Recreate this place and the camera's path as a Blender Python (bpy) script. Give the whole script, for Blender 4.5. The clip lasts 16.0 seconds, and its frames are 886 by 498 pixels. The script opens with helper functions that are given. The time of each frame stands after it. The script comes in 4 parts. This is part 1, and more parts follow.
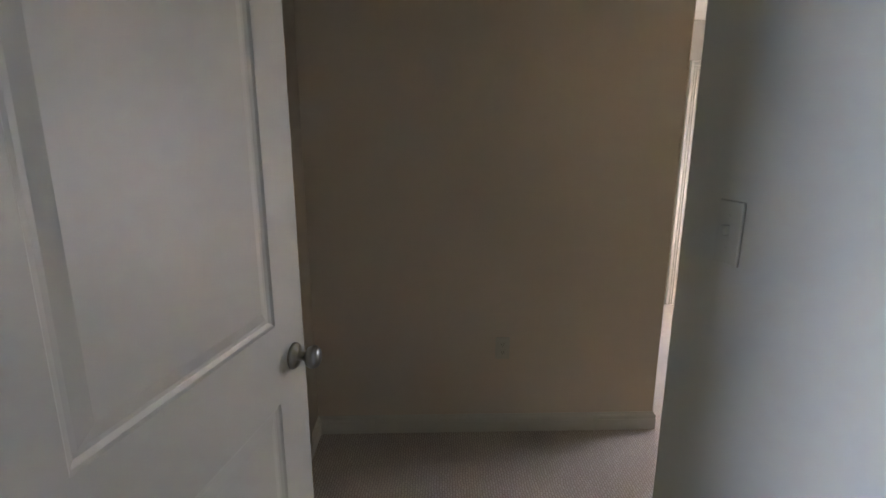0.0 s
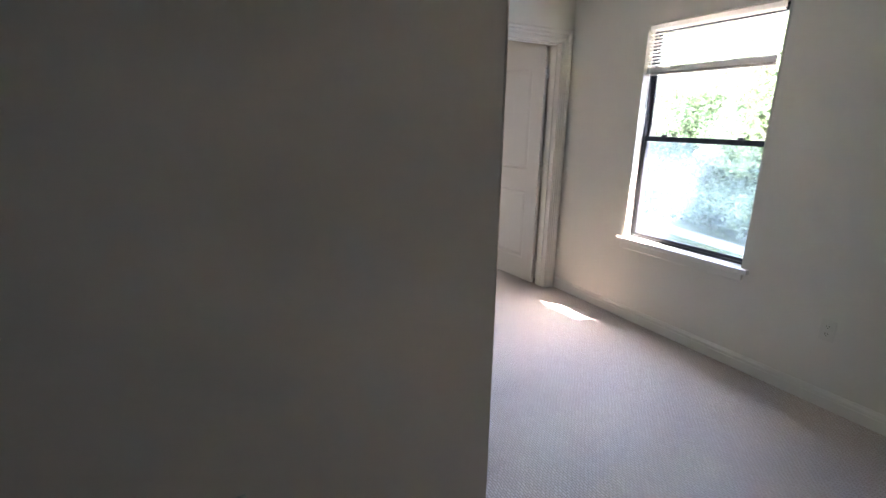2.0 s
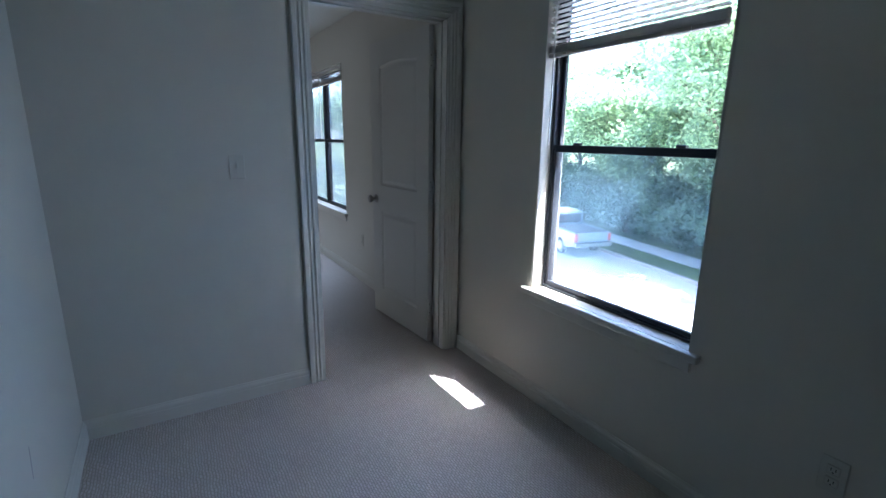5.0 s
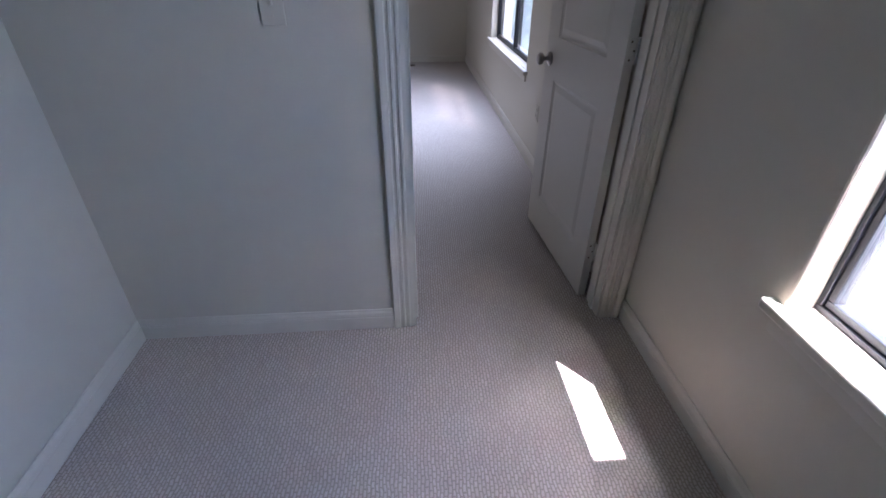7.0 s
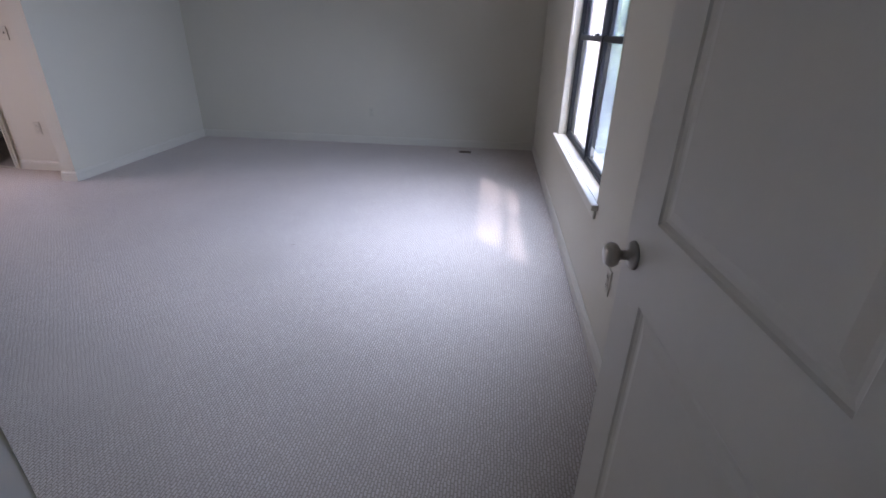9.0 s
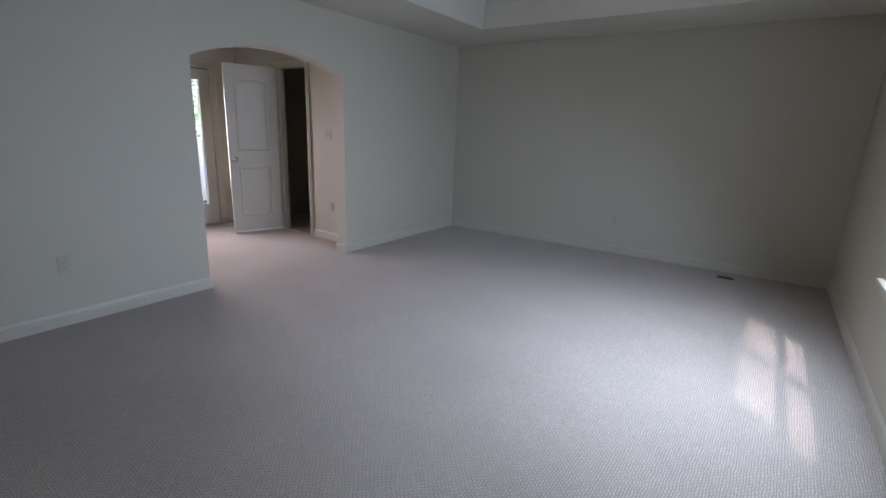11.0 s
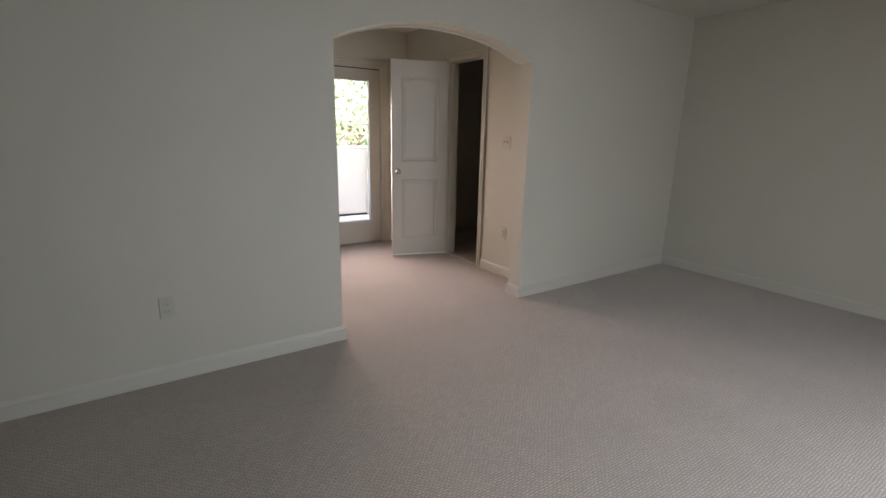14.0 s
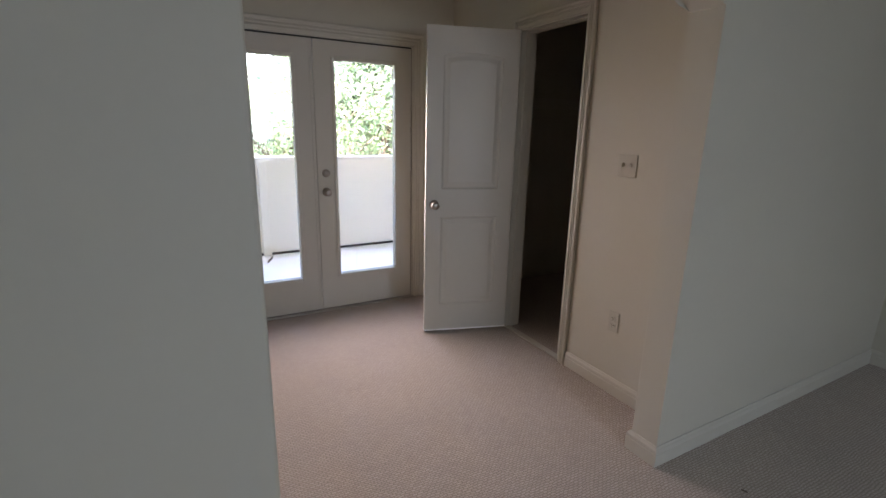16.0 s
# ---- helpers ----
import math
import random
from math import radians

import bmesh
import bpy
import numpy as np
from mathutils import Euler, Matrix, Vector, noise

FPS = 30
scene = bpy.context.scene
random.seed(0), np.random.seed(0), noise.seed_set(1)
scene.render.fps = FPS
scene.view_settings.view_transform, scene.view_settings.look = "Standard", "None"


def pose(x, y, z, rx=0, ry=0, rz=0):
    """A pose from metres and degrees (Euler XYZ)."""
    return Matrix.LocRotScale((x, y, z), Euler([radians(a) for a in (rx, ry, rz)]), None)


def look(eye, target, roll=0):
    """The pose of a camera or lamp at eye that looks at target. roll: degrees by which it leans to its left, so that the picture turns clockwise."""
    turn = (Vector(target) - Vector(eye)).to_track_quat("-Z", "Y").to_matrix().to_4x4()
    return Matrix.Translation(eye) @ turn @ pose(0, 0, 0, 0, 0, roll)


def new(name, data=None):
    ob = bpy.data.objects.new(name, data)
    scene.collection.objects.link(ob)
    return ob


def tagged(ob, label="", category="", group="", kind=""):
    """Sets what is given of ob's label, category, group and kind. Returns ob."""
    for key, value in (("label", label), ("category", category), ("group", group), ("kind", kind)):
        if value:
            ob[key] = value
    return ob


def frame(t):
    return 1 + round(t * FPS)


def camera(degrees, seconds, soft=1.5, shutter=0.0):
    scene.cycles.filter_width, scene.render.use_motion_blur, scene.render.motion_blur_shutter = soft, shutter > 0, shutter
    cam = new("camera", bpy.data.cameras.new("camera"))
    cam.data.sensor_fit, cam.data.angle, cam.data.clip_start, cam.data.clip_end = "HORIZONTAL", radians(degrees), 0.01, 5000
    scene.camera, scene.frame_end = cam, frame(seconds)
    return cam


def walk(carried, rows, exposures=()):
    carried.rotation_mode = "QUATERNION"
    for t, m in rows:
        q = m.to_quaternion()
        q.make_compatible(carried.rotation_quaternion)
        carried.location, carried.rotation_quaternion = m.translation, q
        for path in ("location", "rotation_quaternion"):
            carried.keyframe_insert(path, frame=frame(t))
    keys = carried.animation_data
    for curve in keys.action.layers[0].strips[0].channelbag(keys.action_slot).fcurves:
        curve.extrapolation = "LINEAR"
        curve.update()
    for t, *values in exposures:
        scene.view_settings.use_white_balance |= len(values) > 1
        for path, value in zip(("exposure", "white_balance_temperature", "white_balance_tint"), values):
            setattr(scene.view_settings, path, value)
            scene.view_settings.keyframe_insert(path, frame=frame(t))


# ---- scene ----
cam = camera(87.1, 16.0)
# seconds, stops, kelvin, tint
EXPO = [
    (0, 6.3, 9000, 36),
    (1, 6.65, 7250, 33),
    (1.5, 6.55, 7000, 33),
    (2, 6.1, 6550, 30),
    (2.5, 5.75, 6150, 28),
    (3, 5.35, 5700, 27),
    (3.5, 4.98, 5350, 22),
    (4, 4.73, 5200, 20),
    (5, 4.15, 5250, 17),
    (7.3, 4.75, 5800, 33),
    (8, 4.85, 5850, 34),
    (10.5, 4.38, 5900, 21),
    (11.5, 4.57, 6450, 23),
    (12.5, 4.6, 6650, 23),
    (14, 4.55, 7150, 22),
    (16, 4.15, 6700, 21),
]
PATH = [
    (0, (-3.192, -4.093, 1.423), (-3.136, -2.139, 1.0), 0.1),
    (0.5, (-3.183, -3.685, 1.419), (-3.116, -1.743, 0.948), 0.3),
    (1, (-3.099, -3.425, 1.426), (-2.951, -1.489, 0.944), -0.4),
    (1.5, (-2.935, -3.293, 1.45), (-2.559, -1.393, 0.951), -0.2),
    (2, (-2.841, -3.046, 1.439), (-1.908, -1.357, 0.91), 0.9),
    (2.5, (-2.66, -2.892, 1.401), (-1.273, -1.552, 0.873), 1.4),
    (3, (-2.414, -2.802, 1.37), (-0.845, -1.657, 0.891), 1.2),
    (3.5, (-2.147, -2.684, 1.38), (-0.536, -1.596, 0.909), 0.4),
    (4, (-1.933, -2.528, 1.386), (-0.457, -1.26, 0.923), -0.1),
    (4.5, (-1.773, -2.478, 1.377), (-0.532, -0.979, 0.917), 0.1),
    (5, (-1.627, -2.475, 1.381), (-0.614, -0.813, 0.921), 0.8),
    (7.3, (-0.824, -1.301, 1.352), (-0.753, 0.357, 0.236), 0.5),
    (7.5, (-0.764, -1.135, 1.369), (-0.719, 0.515, 0.24), 0.8),
    (8, (-0.583, -0.726, 1.349), (-0.589, 0.962, 0.277), 0.5),
    (8.2, (-0.545, -0.573, 1.369), (-0.554, 1.142, 0.341), 1.1),
    (10.3, (-0.531, 0.202, 1.379), (-1.288, 1.96, 0.799), 1.2),
    (10.5, (-0.57, 0.214, 1.385), (-1.427, 1.936, 0.838), 1.6),
    (11, (-0.648, 0.223, 1.387), (-1.745, 1.818, 0.886), 2.0),
    (11.5, (-0.647, 0.245, 1.395), (-1.938, 1.696, 0.917), 2.3),
    (12, (-0.708, 0.238, 1.373), (-2.146, 1.549, 0.912), 2.5),
    (12.5, (-0.749, 0.279, 1.374), (-2.281, 1.479, 0.91), 2.1),
    (13, (-0.896, 0.452, 1.335), (-2.472, 1.593, 0.871), 1.4),
    (13.5, (-1.195, 0.841, 1.362), (-2.793, 1.945, 0.885), 1.1),
    (14, (-1.684, 1.134, 1.356), (-3.285, 2.228, 0.865), 1.2),
    (14.5, (-2.141, 1.388, 1.359), (-3.754, 2.463, 0.867), 1.4),
    (15, (-2.602, 1.585, 1.373), (-4.252, 2.6, 0.878), 1.6),
    (15.5, (-3.001, 1.807, 1.395), (-4.682, 2.769, 0.895), 1.4),
    (16, (-3.326, 2.077, 1.429), (-5.018, 3.018, 0.929), 1.3),
]
walk(cam, [(t, look(eye, target, roll)) for t, eye, target, roll in PATH], exposures=EXPO)

# ---- world and sun ----
SUN = Vector((0.363, -0.45, 1.0)).normalized()
world = bpy.data.worlds.new("daylight")
scene.world = world
world.use_nodes = True
wn, wl = world.node_tree.nodes, world.node_tree.links
sky = wn.new("ShaderNodeTexSky")
sky.sky_type = "NISHITA"
sky.sun_disc = False
sky.sun_elevation = math.asin(SUN.z)
sky.sun_rotation = math.atan2(SUN.x, SUN.y)
sky.air_density, sky.dust_density, sky.ozone_density = 1.0, 2.0, 1.0
wl.new(sky.outputs[0], wn["Background"].inputs["Color"])
wn["Background"].inputs["Strength"].default_value = 0.15
sun_data = bpy.data.lights.new("sun", "SUN")
sun_data.energy, sun_data.angle, sun_data.color = 4.5, radians(0.5), (1.0, 0.95, 0.87)
sun = new("sun", sun_data)
sun.matrix_world = look(SUN * 40, (0, 0, 0))


def sky_lamp(name, watts, width, height, eye, target, color, spread=140):
    """An area lamp in a window's opening, for the light of the sky."""
    d = bpy.data.lights.new(name, "AREA")
    d.shape, d.size, d.size_y, d.energy, d.color = "RECTANGLE", width, height, watts, color
    o = new(name, d)
    o.matrix_world = look(eye, target)
    d.spread = radians(spread)
    return o


BLUE, COOL, WARM = (0.40, 0.68, 1.0), (0.66, 0.84, 1.0), (1.0, 0.87, 0.80)
# each window: light from high in the sky, and the even light of its whole opening on the reveals
sky_lamp("sky_window_1", 0.12, 0.78, 0.60, (-0.15, -1.14, 1.40), (-1.15, -1.14, 0.76), BLUE, 118)
sky_lamp("sky_opening_1", 0.28, 0.82, 1.05, (0.058, -1.145, 1.17), (-1.0, -1.145, 1.17), BLUE, 165)
sky_lamp("sky_window_2", 2.05, 1.55, 0.65, (-0.20, 2.96, 1.38), (-1.12, 2.96, 0.62), COOL)
sky_lamp("sky_opening_2", 0.65, 1.62, 1.25, (0.058, 2.96, 1.27), (-1.0, 2.96, 1.27), COOL, 165)
sky_lamp("sky_french_doors", 1.1, 1.3, 1.1, (-6.52, 2.95, 1.15), (-5.52, 2.95, 0.75), WARM)
# added lamp at the unseen side room window, turns the hall wall blue
sky_lamp("added_sky_3", 1.5, 1.2, 1.2, (-7.14, -4.72, 1.35), (-6.14, -4.65, 1.30), (0.26, 0.54, 1.0))


# ---- materials ----
def material(name, color, rough=0.6, metal=0.0, vary=0.06, big=1.2, fine=60.0, bump=0.1, bump_scale=200.0, dist=0.002, spec=0.5):
    """A painted or mineral surface: broad uneven tone, fine grain and relief."""
    m = bpy.data.materials.new(name)
    m.use_nodes = True
    n, l = m.node_tree.nodes, m.node_tree.links
    b = n["Principled BSDF"]
    co = n.new("ShaderNodeTexCoord")
    a1 = n.new("ShaderNodeTexNoise")
    a1.inputs["Scale"].default_value, a1.inputs["Detail"].default_value = big, 6
    a2 = n.new("ShaderNodeTexNoise")
    a2.inputs["Scale"].default_value, a2.inputs["Detail"].default_value = fine, 3
    mix = n.new("ShaderNodeMath")
    mix.operation = "MULTIPLY_ADD"
    mix.inputs[1].default_value = 0.35
    ramp = n.new("ShaderNodeMapRange")
    ramp.inputs[1].default_value, ramp.inputs[2].default_value = 0.3, 1.0
    ramp.inputs[3].default_value, ramp.inputs[4].default_value = 1 - vary, 1 + vary
    hue = n.new("ShaderNodeMix")
    hue.data_type, hue.blend_type = "RGBA", "MULTIPLY"
    hue.inputs[0].default_value = 1.0
    hue.inputs[6].default_value = (*color, 1)
    for t in (a1, a2):
        l.new(co.outputs["Object"], t.inputs["Vector"])
    l.new(a2.outputs[0], mix.inputs[0])
    l.new(a1.outputs[0], mix.inputs[2])
    l.new(mix.outputs[0], ramp.inputs[0])
    l.new(ramp.outputs[0], hue.inputs[7])
    l.new(hue.outputs[2], b.inputs["Base Color"])
    b.inputs["Roughness"].default_value, b.inputs["Metallic"].default_value = rough, metal
    b.inputs["Specular IOR Level"].default_value = spec
    if bump:
        a3 = n.new("ShaderNodeTexNoise")
        a3.inputs["Scale"].default_value, a3.inputs["Detail"].default_value = bump_scale, 4
        bp = n.new("ShaderNodeBump")
        bp.inputs["Strength"].default_value, bp.inputs["Distance"].default_value = bump, dist
        l.new(co.outputs["Object"], a3.inputs["Vector"])
        l.new(a3.outputs[0], bp.inputs["Height"])
        l.new(bp.outputs[0], b.inputs["Normal"])
    return m


def carpet_material():
    """Looped pile carpet: staggered rows of long low loops, flecked taupe."""
    m = bpy.data.materials.new("loop_carpet")
    m.use_nodes = True
    n, l = m.node_tree.nodes, m.node_tree.links
    b = n["Principled BSDF"]

    def calc(op, *args):
        k = n.new("ShaderNodeMath")
        k.operation = op
        for i, a in enumerate(args):
            if isinstance(a, (int, float)):
                k.inputs[i].default_value = a
            else:
                l.new(a, k.inputs[i])
        return k.outputs[0]

    def noise_node(scale, detail):
        t = n.new("ShaderNodeTexNoise")
        t.inputs["Scale"].default_value, t.inputs["Detail"].default_value = scale, detail
        l.new(co.outputs["Object"], t.inputs["Vector"])
        return t.outputs[0]

    def span(v, a, b_, c, d):
        k = n.new("ShaderNodeMapRange")
        l.new(v, k.inputs[0])
        for i, q in enumerate((a, b_, c, d)):
            k.inputs[i + 1].default_value = q
        return k.outputs[0]

    co = n.new("ShaderNodeTexCoord")
    wob = n.new("ShaderNodeTexNoise")
    wob.inputs["Scale"].default_value, wob.inputs["Detail"].default_value = 15, 4
    l.new(co.outputs["Object"], wob.inputs["Vector"])
    off = n.new("ShaderNodeVectorMath")
    off.operation = "MULTIPLY_ADD"
    off.inputs[1].default_value = (0.022, 0.030, 0)
    l.new(wob.outputs["Color"], off.inputs[0])
    l.new(co.outputs["Object"], off.inputs[2])
    mp = n.new("ShaderNodeMapping")
    mp.inputs["Rotation"].default_value = (0, 0, radians(91.5))
    l.new(off.outputs[0], mp.inputs["Vector"])
    wh = n.new("ShaderNodeTexBrick")
    wh.offset, wh.offset_frequency = 0.5, 2
    wh.inputs["Color1"].default_value = (0.438, 0.376, 0.322, 1)
    wh.inputs["Color2"].default_value = (0.512, 0.445, 0.386, 1)
    # darker base for the gaps, part of the shade between loops
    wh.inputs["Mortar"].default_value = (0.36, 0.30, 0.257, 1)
    for key, val in (("Scale", 1.0), ("Brick Width", 0.0235), ("Row Height", 0.0115), ("Mortar Size", 0.0040), ("Mortar Smooth", 1.0)):
        wh.inputs[key].default_value = val
    l.new(mp.outputs[0], wh.inputs["Vector"])
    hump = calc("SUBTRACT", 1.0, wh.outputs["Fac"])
    # shade between the loops painted into the colour, times broad uneven tone
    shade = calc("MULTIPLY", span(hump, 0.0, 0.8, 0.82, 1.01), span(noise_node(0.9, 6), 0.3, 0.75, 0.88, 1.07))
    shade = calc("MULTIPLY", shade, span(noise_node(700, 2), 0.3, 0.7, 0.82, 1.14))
    mx = n.new("ShaderNodeMix")
    mx.data_type, mx.blend_type = "RGBA", "MULTIPLY"
    mx.inputs[0].default_value = 1.0
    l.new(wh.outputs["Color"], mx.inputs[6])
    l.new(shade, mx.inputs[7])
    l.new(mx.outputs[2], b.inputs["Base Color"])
    bp = n.new("ShaderNodeBump")
    bp.inputs["Strength"].default_value, bp.inputs["Distance"].default_value = 0.35, 0.003
    l.new(calc("ADD", hump, calc("MULTIPLY", noise_node(500, 2), 0.35)), bp.inputs["Height"])
    l.new(bp.outputs[0], b.inputs["Normal"])
    b.inputs["Roughness"].default_value = 0.95
    b.inputs["Specular IOR Level"].default_value = 0.15
    b.inputs["Sheen Weight"].default_value = 0.2
    return m


def glass_material(name, tint=(1, 1, 1)):
    m = bpy.data.materials.new(name)
    m.use_nodes = True
    b = m.node_tree.nodes["Principled BSDF"]
    b.inputs["Base Color"].default_value = (*tint, 1)
    b.inputs["Transmission Weight"].default_value = 1.0
    b.inputs["Roughness"].default_value = 0.0
    b.inputs["IOR"].default_value = 1.45
    return m


def screen_material(name, low, high, color, glow):
    """Fine dusty insect mesh: partly open; the dust scatters some daylight through."""
    m = bpy.data.materials.new(name)
    m.use_nodes = True
    n, l = m.node_tree.nodes, m.node_tree.links
    b = n["Principled BSDF"]
    b.inputs["Base Color"].default_value = (*color, 1)
    b.inputs["Roughness"].default_value = 0.8
    tl = n.new("ShaderNodeBsdfTranslucent")
    tl.inputs["Color"].default_value = (*[c * glow for c in color], 1)
    half = n.new("ShaderNodeMixShader")
    half.inputs[0].default_value = 0.05
    tr = n.new("ShaderNodeBsdfTransparent")
    no = n.new("ShaderNodeTexNoise")
    no.inputs["Scale"].default_value, no.inputs["Detail"].default_value = 5, 5
    co = n.new("ShaderNodeTexCoord")
    mr = n.new("ShaderNodeMapRange")
    mr.inputs[1].default_value, mr.inputs[2].default_value = 0.3, 0.7
    mr.inputs[3].default_value, mr.inputs[4].default_value = low, high
    mx = n.new("ShaderNodeMixShader")
    l.new(co.outputs["Object"], no.inputs["Vector"])
    l.new(no.outputs[0], mr.inputs[0])
    l.new(mr.outputs[0], mx.inputs[0])
    l.new(tr.outputs[0], mx.inputs[1])
    l.new(b.outputs[0], half.inputs[1])
    l.new(tl.outputs[0], half.inputs[2])
    l.new(half.outputs[0], mx.inputs[2])
    l.new(mx.outputs[0], n["Material Output"].inputs["Surface"])
    return m


def leaf_material(name, color):
    m = bpy.data.materials.new(name)
    m.use_nodes = True
    n, l = m.node_tree.nodes, m.node_tree.links
    b = n["Principled BSDF"]
    ge = n.new("ShaderNodeNewGeometry")
    cr = n.new("ShaderNodeValToRGB")
    cr.color_ramp.elements[0].color = (color[0] * 0.55, color[1] * 0.6, color[2] * 0.6, 1)
    cr.color_ramp.elements[1].color = (color[0] * 1.5, color[1] * 1.35, color[2] * 1.2, 1)
    l.new(ge.outputs["Random Per Island"], cr.inputs[0])
    l.new(cr.outputs[0], b.inputs["Base Color"])
    b.inputs["Roughness"].default_value = 0.55
    tr = n.new("ShaderNodeBsdfTranslucent")
    l.new(cr.outputs[0], tr.inputs["Color"])
    mx = n.new("ShaderNodeMixShader")
    mx.inputs[0].default_value = 0.55
    l.new(b.outputs[0], mx.inputs[1])
    l.new(tr.outputs[0], mx.inputs[2])
    l.new(mx.outputs[0], n["Material Output"].inputs["Surface"])
    return m


PAINT = material("wall_paint", (0.475, 0.447, 0.367), 0.62, vary=0.035, big=0.9, fine=35, bump=0.12, bump_scale=160, dist=0.0015)
TAN = material("hall_paint", (0.545, 0.445, 0.345), 0.62, vary=0.035, big=0.9, fine=35, bump=0.12, bump_scale=160, dist=0.0015)
CEIL = material("ceiling_paint", (0.58, 0.56, 0.49), 0.8, vary=0.03, bump=0.25, bump_scale=110, dist=0.002)
TRIM = material("trim_paint", (0.488, 0.461, 0.39), 0.4, vary=0.02, big=1.5, fine=25, bump=0.05, bump_scale=60, dist=0.001)
DOOR = material("door_paint", (0.47, 0.445, 0.385), 0.45, vary=0.04, big=2, fine=30, bump=0.06, bump_scale=90, dist=0.001)
# near white, so the light caught by the door's bottom edge is in the colour
LIT_EDGE = material("lit_door_edge", (0.82, 0.81, 0.79), 0.5, vary=0.03, bump=0)
PLATE = material("plate_plastic", (0.455, 0.43, 0.355), 0.6, vary=0.02, bump=0, spec=0.3)
SLOT = material("slot_dark", (0.03, 0.028, 0.025), 0.6, vary=0.1, bump=0)
NICKEL = material("aged_nickel", (0.34, 0.31, 0.28), 0.32, 1.0, vary=0.12, big=20, fine=120, bump=0.03)
BRASS = material("brown_metal", (0.12, 0.085, 0.06), 0.5, 0.6, vary=0.15, big=20, bump=0.05)
ALU = material("bronze_aluminium", (0.022, 0.026, 0.032), 0.42, 0.3, vary=0.15, big=8, bump=0.04)
DIM_THREAD = material("sun_dimming_thread", (0.20, 0.25, 0.30), 0.8, bump=0)
SLAT = material("blind_slat", (0.80, 0.77, 0.71), 0.45, vary=0.05, big=5, bump=0.03)

def backlit(m, share):
    """Lets some light through a thin plastic part."""
    n, l = m.node_tree.nodes, m.node_tree.links
    b = n["Principled BSDF"]
    tl, mx = n.new("ShaderNodeBsdfTranslucent"), n.new("ShaderNodeMixShader")
    l.new(b.inputs["Base Color"].links[0].from_socket, tl.inputs["Color"])
    mx.inputs[0].default_value = share
    l.new(b.outputs[0], mx.inputs[1])
    l.new(tl.outputs[0], mx.inputs[2])
    l.new(mx.outputs[0], n["Material Output"].inputs["Surface"])


backlit(SLAT, 0.6)
RAIL = material("blind_rail", (0.36, 0.30, 0.25), 0.5, vary=0.08, big=5, bump=0.05)
CORD = material("blind_cord", (0.75, 0.72, 0.66), 0.8, vary=0.03, bump=0)
SHELF = material("closet_board", (0.50, 0.46, 0.40), 0.6, vary=0.05)
VENT = material("vent_metal", (0.70, 0.68, 0.64), 0.45, vary=0.05, bump=0.03)
SIDING = material("painted_siding", (0.86, 0.78, 0.68), 0.6, vary=0.06, big=1.5, bump=0.15, bump_scale=40)
STUCCO = material("outer_wall", (0.62, 0.60, 0.56), 0.8, vary=0.06, bump=0.3, bump_scale=60)
DECK = material("balcony_deck", (0.86, 0.83, 0.79), 0.75, vary=0.1, big=3, bump=0.2, bump_scale=80)
ROOF = material("roof_shingle", (0.10, 0.09, 0.085), 0.9, vary=0.2, big=4, bump=0.4, bump_scale=50, dist=0.01)
GRASS = material("lawn", (0.07, 0.10, 0.03), 0.9, vary=0.35, big=0.6, fine=8, bump=0.6, bump_scale=30, dist=0.03)
ASPHALT = material("concrete_road", (0.45, 0.44, 0.42), 0.85, vary=0.12, big=0.4, fine=12, bump=0.3, bump_scale=60, dist=0.005)
KERB = material("kerb_concrete", (0.40, 0.38, 0.35), 0.85, vary=0.12, big=1.5, bump=0.3, bump_scale=50, dist=0.005)
BARK = material("bark", (0.13, 0.10, 0.075), 0.9, vary=0.3, big=6, bump=0.6, bump_scale=25, dist=0.02)
CARPAINT = material("silver_car_paint", (0.26, 0.30, 0.34), 0.3, 0.5, vary=0.03, bump=0)
TYRE = material("tyre_rubber", (0.02, 0.02, 0.02), 0.8, vary=0.1, bump=0)
LAMPRED = material("tail_lamp_red", (0.45, 0.04, 0.03), 0.25, vary=0.05, bump=0)
DARKGLASS = material("car_glass", (0.03, 0.035, 0.04), 0.08, vary=0.02, bump=0)
CARPET = carpet_material()
GLASS = glass_material("window_glass")
MESH = screen_material("insect_mesh", 0.46, 0.52, (0.15, 0.26, 0.37), 0.9)
# added mesh over all of window_2, dense enough to weaken its sun patch
DIM_MESH = screen_material("sun_dimming_mesh", 0.74, 0.80, (0.24, 0.33, 0.44), 1.0)
LEAF = leaf_material("leaves_light", (0.31, 0.44, 0.27))
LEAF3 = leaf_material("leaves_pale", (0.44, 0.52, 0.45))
LEAF2 = leaf_material("leaves_dark", (0.24, 0.34, 0.24))


# ---- mesh helpers ----
def part(name, bm, mat, parent=None, label=""):
    me = bpy.data.meshes.new(name)
    bmesh.ops.recalc_face_normals(bm, faces=bm.faces)
    bm.to_mesh(me)
    bm.free()
    me.materials.append(mat)
    ob = new(name, me)
    if parent:
        ob.parent = parent
    return tagged(ob, label)


def smooth(ob):
    for p in ob.data.polygons:
        p.use_smooth = True
    return ob


def box(bm, x0, x1, y0, y1, z0, z1, bevel=0.0, seg=2):
    r = bmesh.ops.create_cube(bm, size=1)
    vs = r["verts"]
    for v in vs:
        v.co = Vector((x0 + (v.co.x + 0.5) * (x1 - x0), y0 + (v.co.y + 0.5) * (y1 - y0), z0 + (v.co.z + 0.5) * (z1 - z0)))
    if bevel:
        es = list({e for v in vs for e in v.link_edges})
        bmesh.ops.bevel(bm, geom=es, offset=bevel, segments=seg, affect="EDGES", profile=0.5)
    return bm


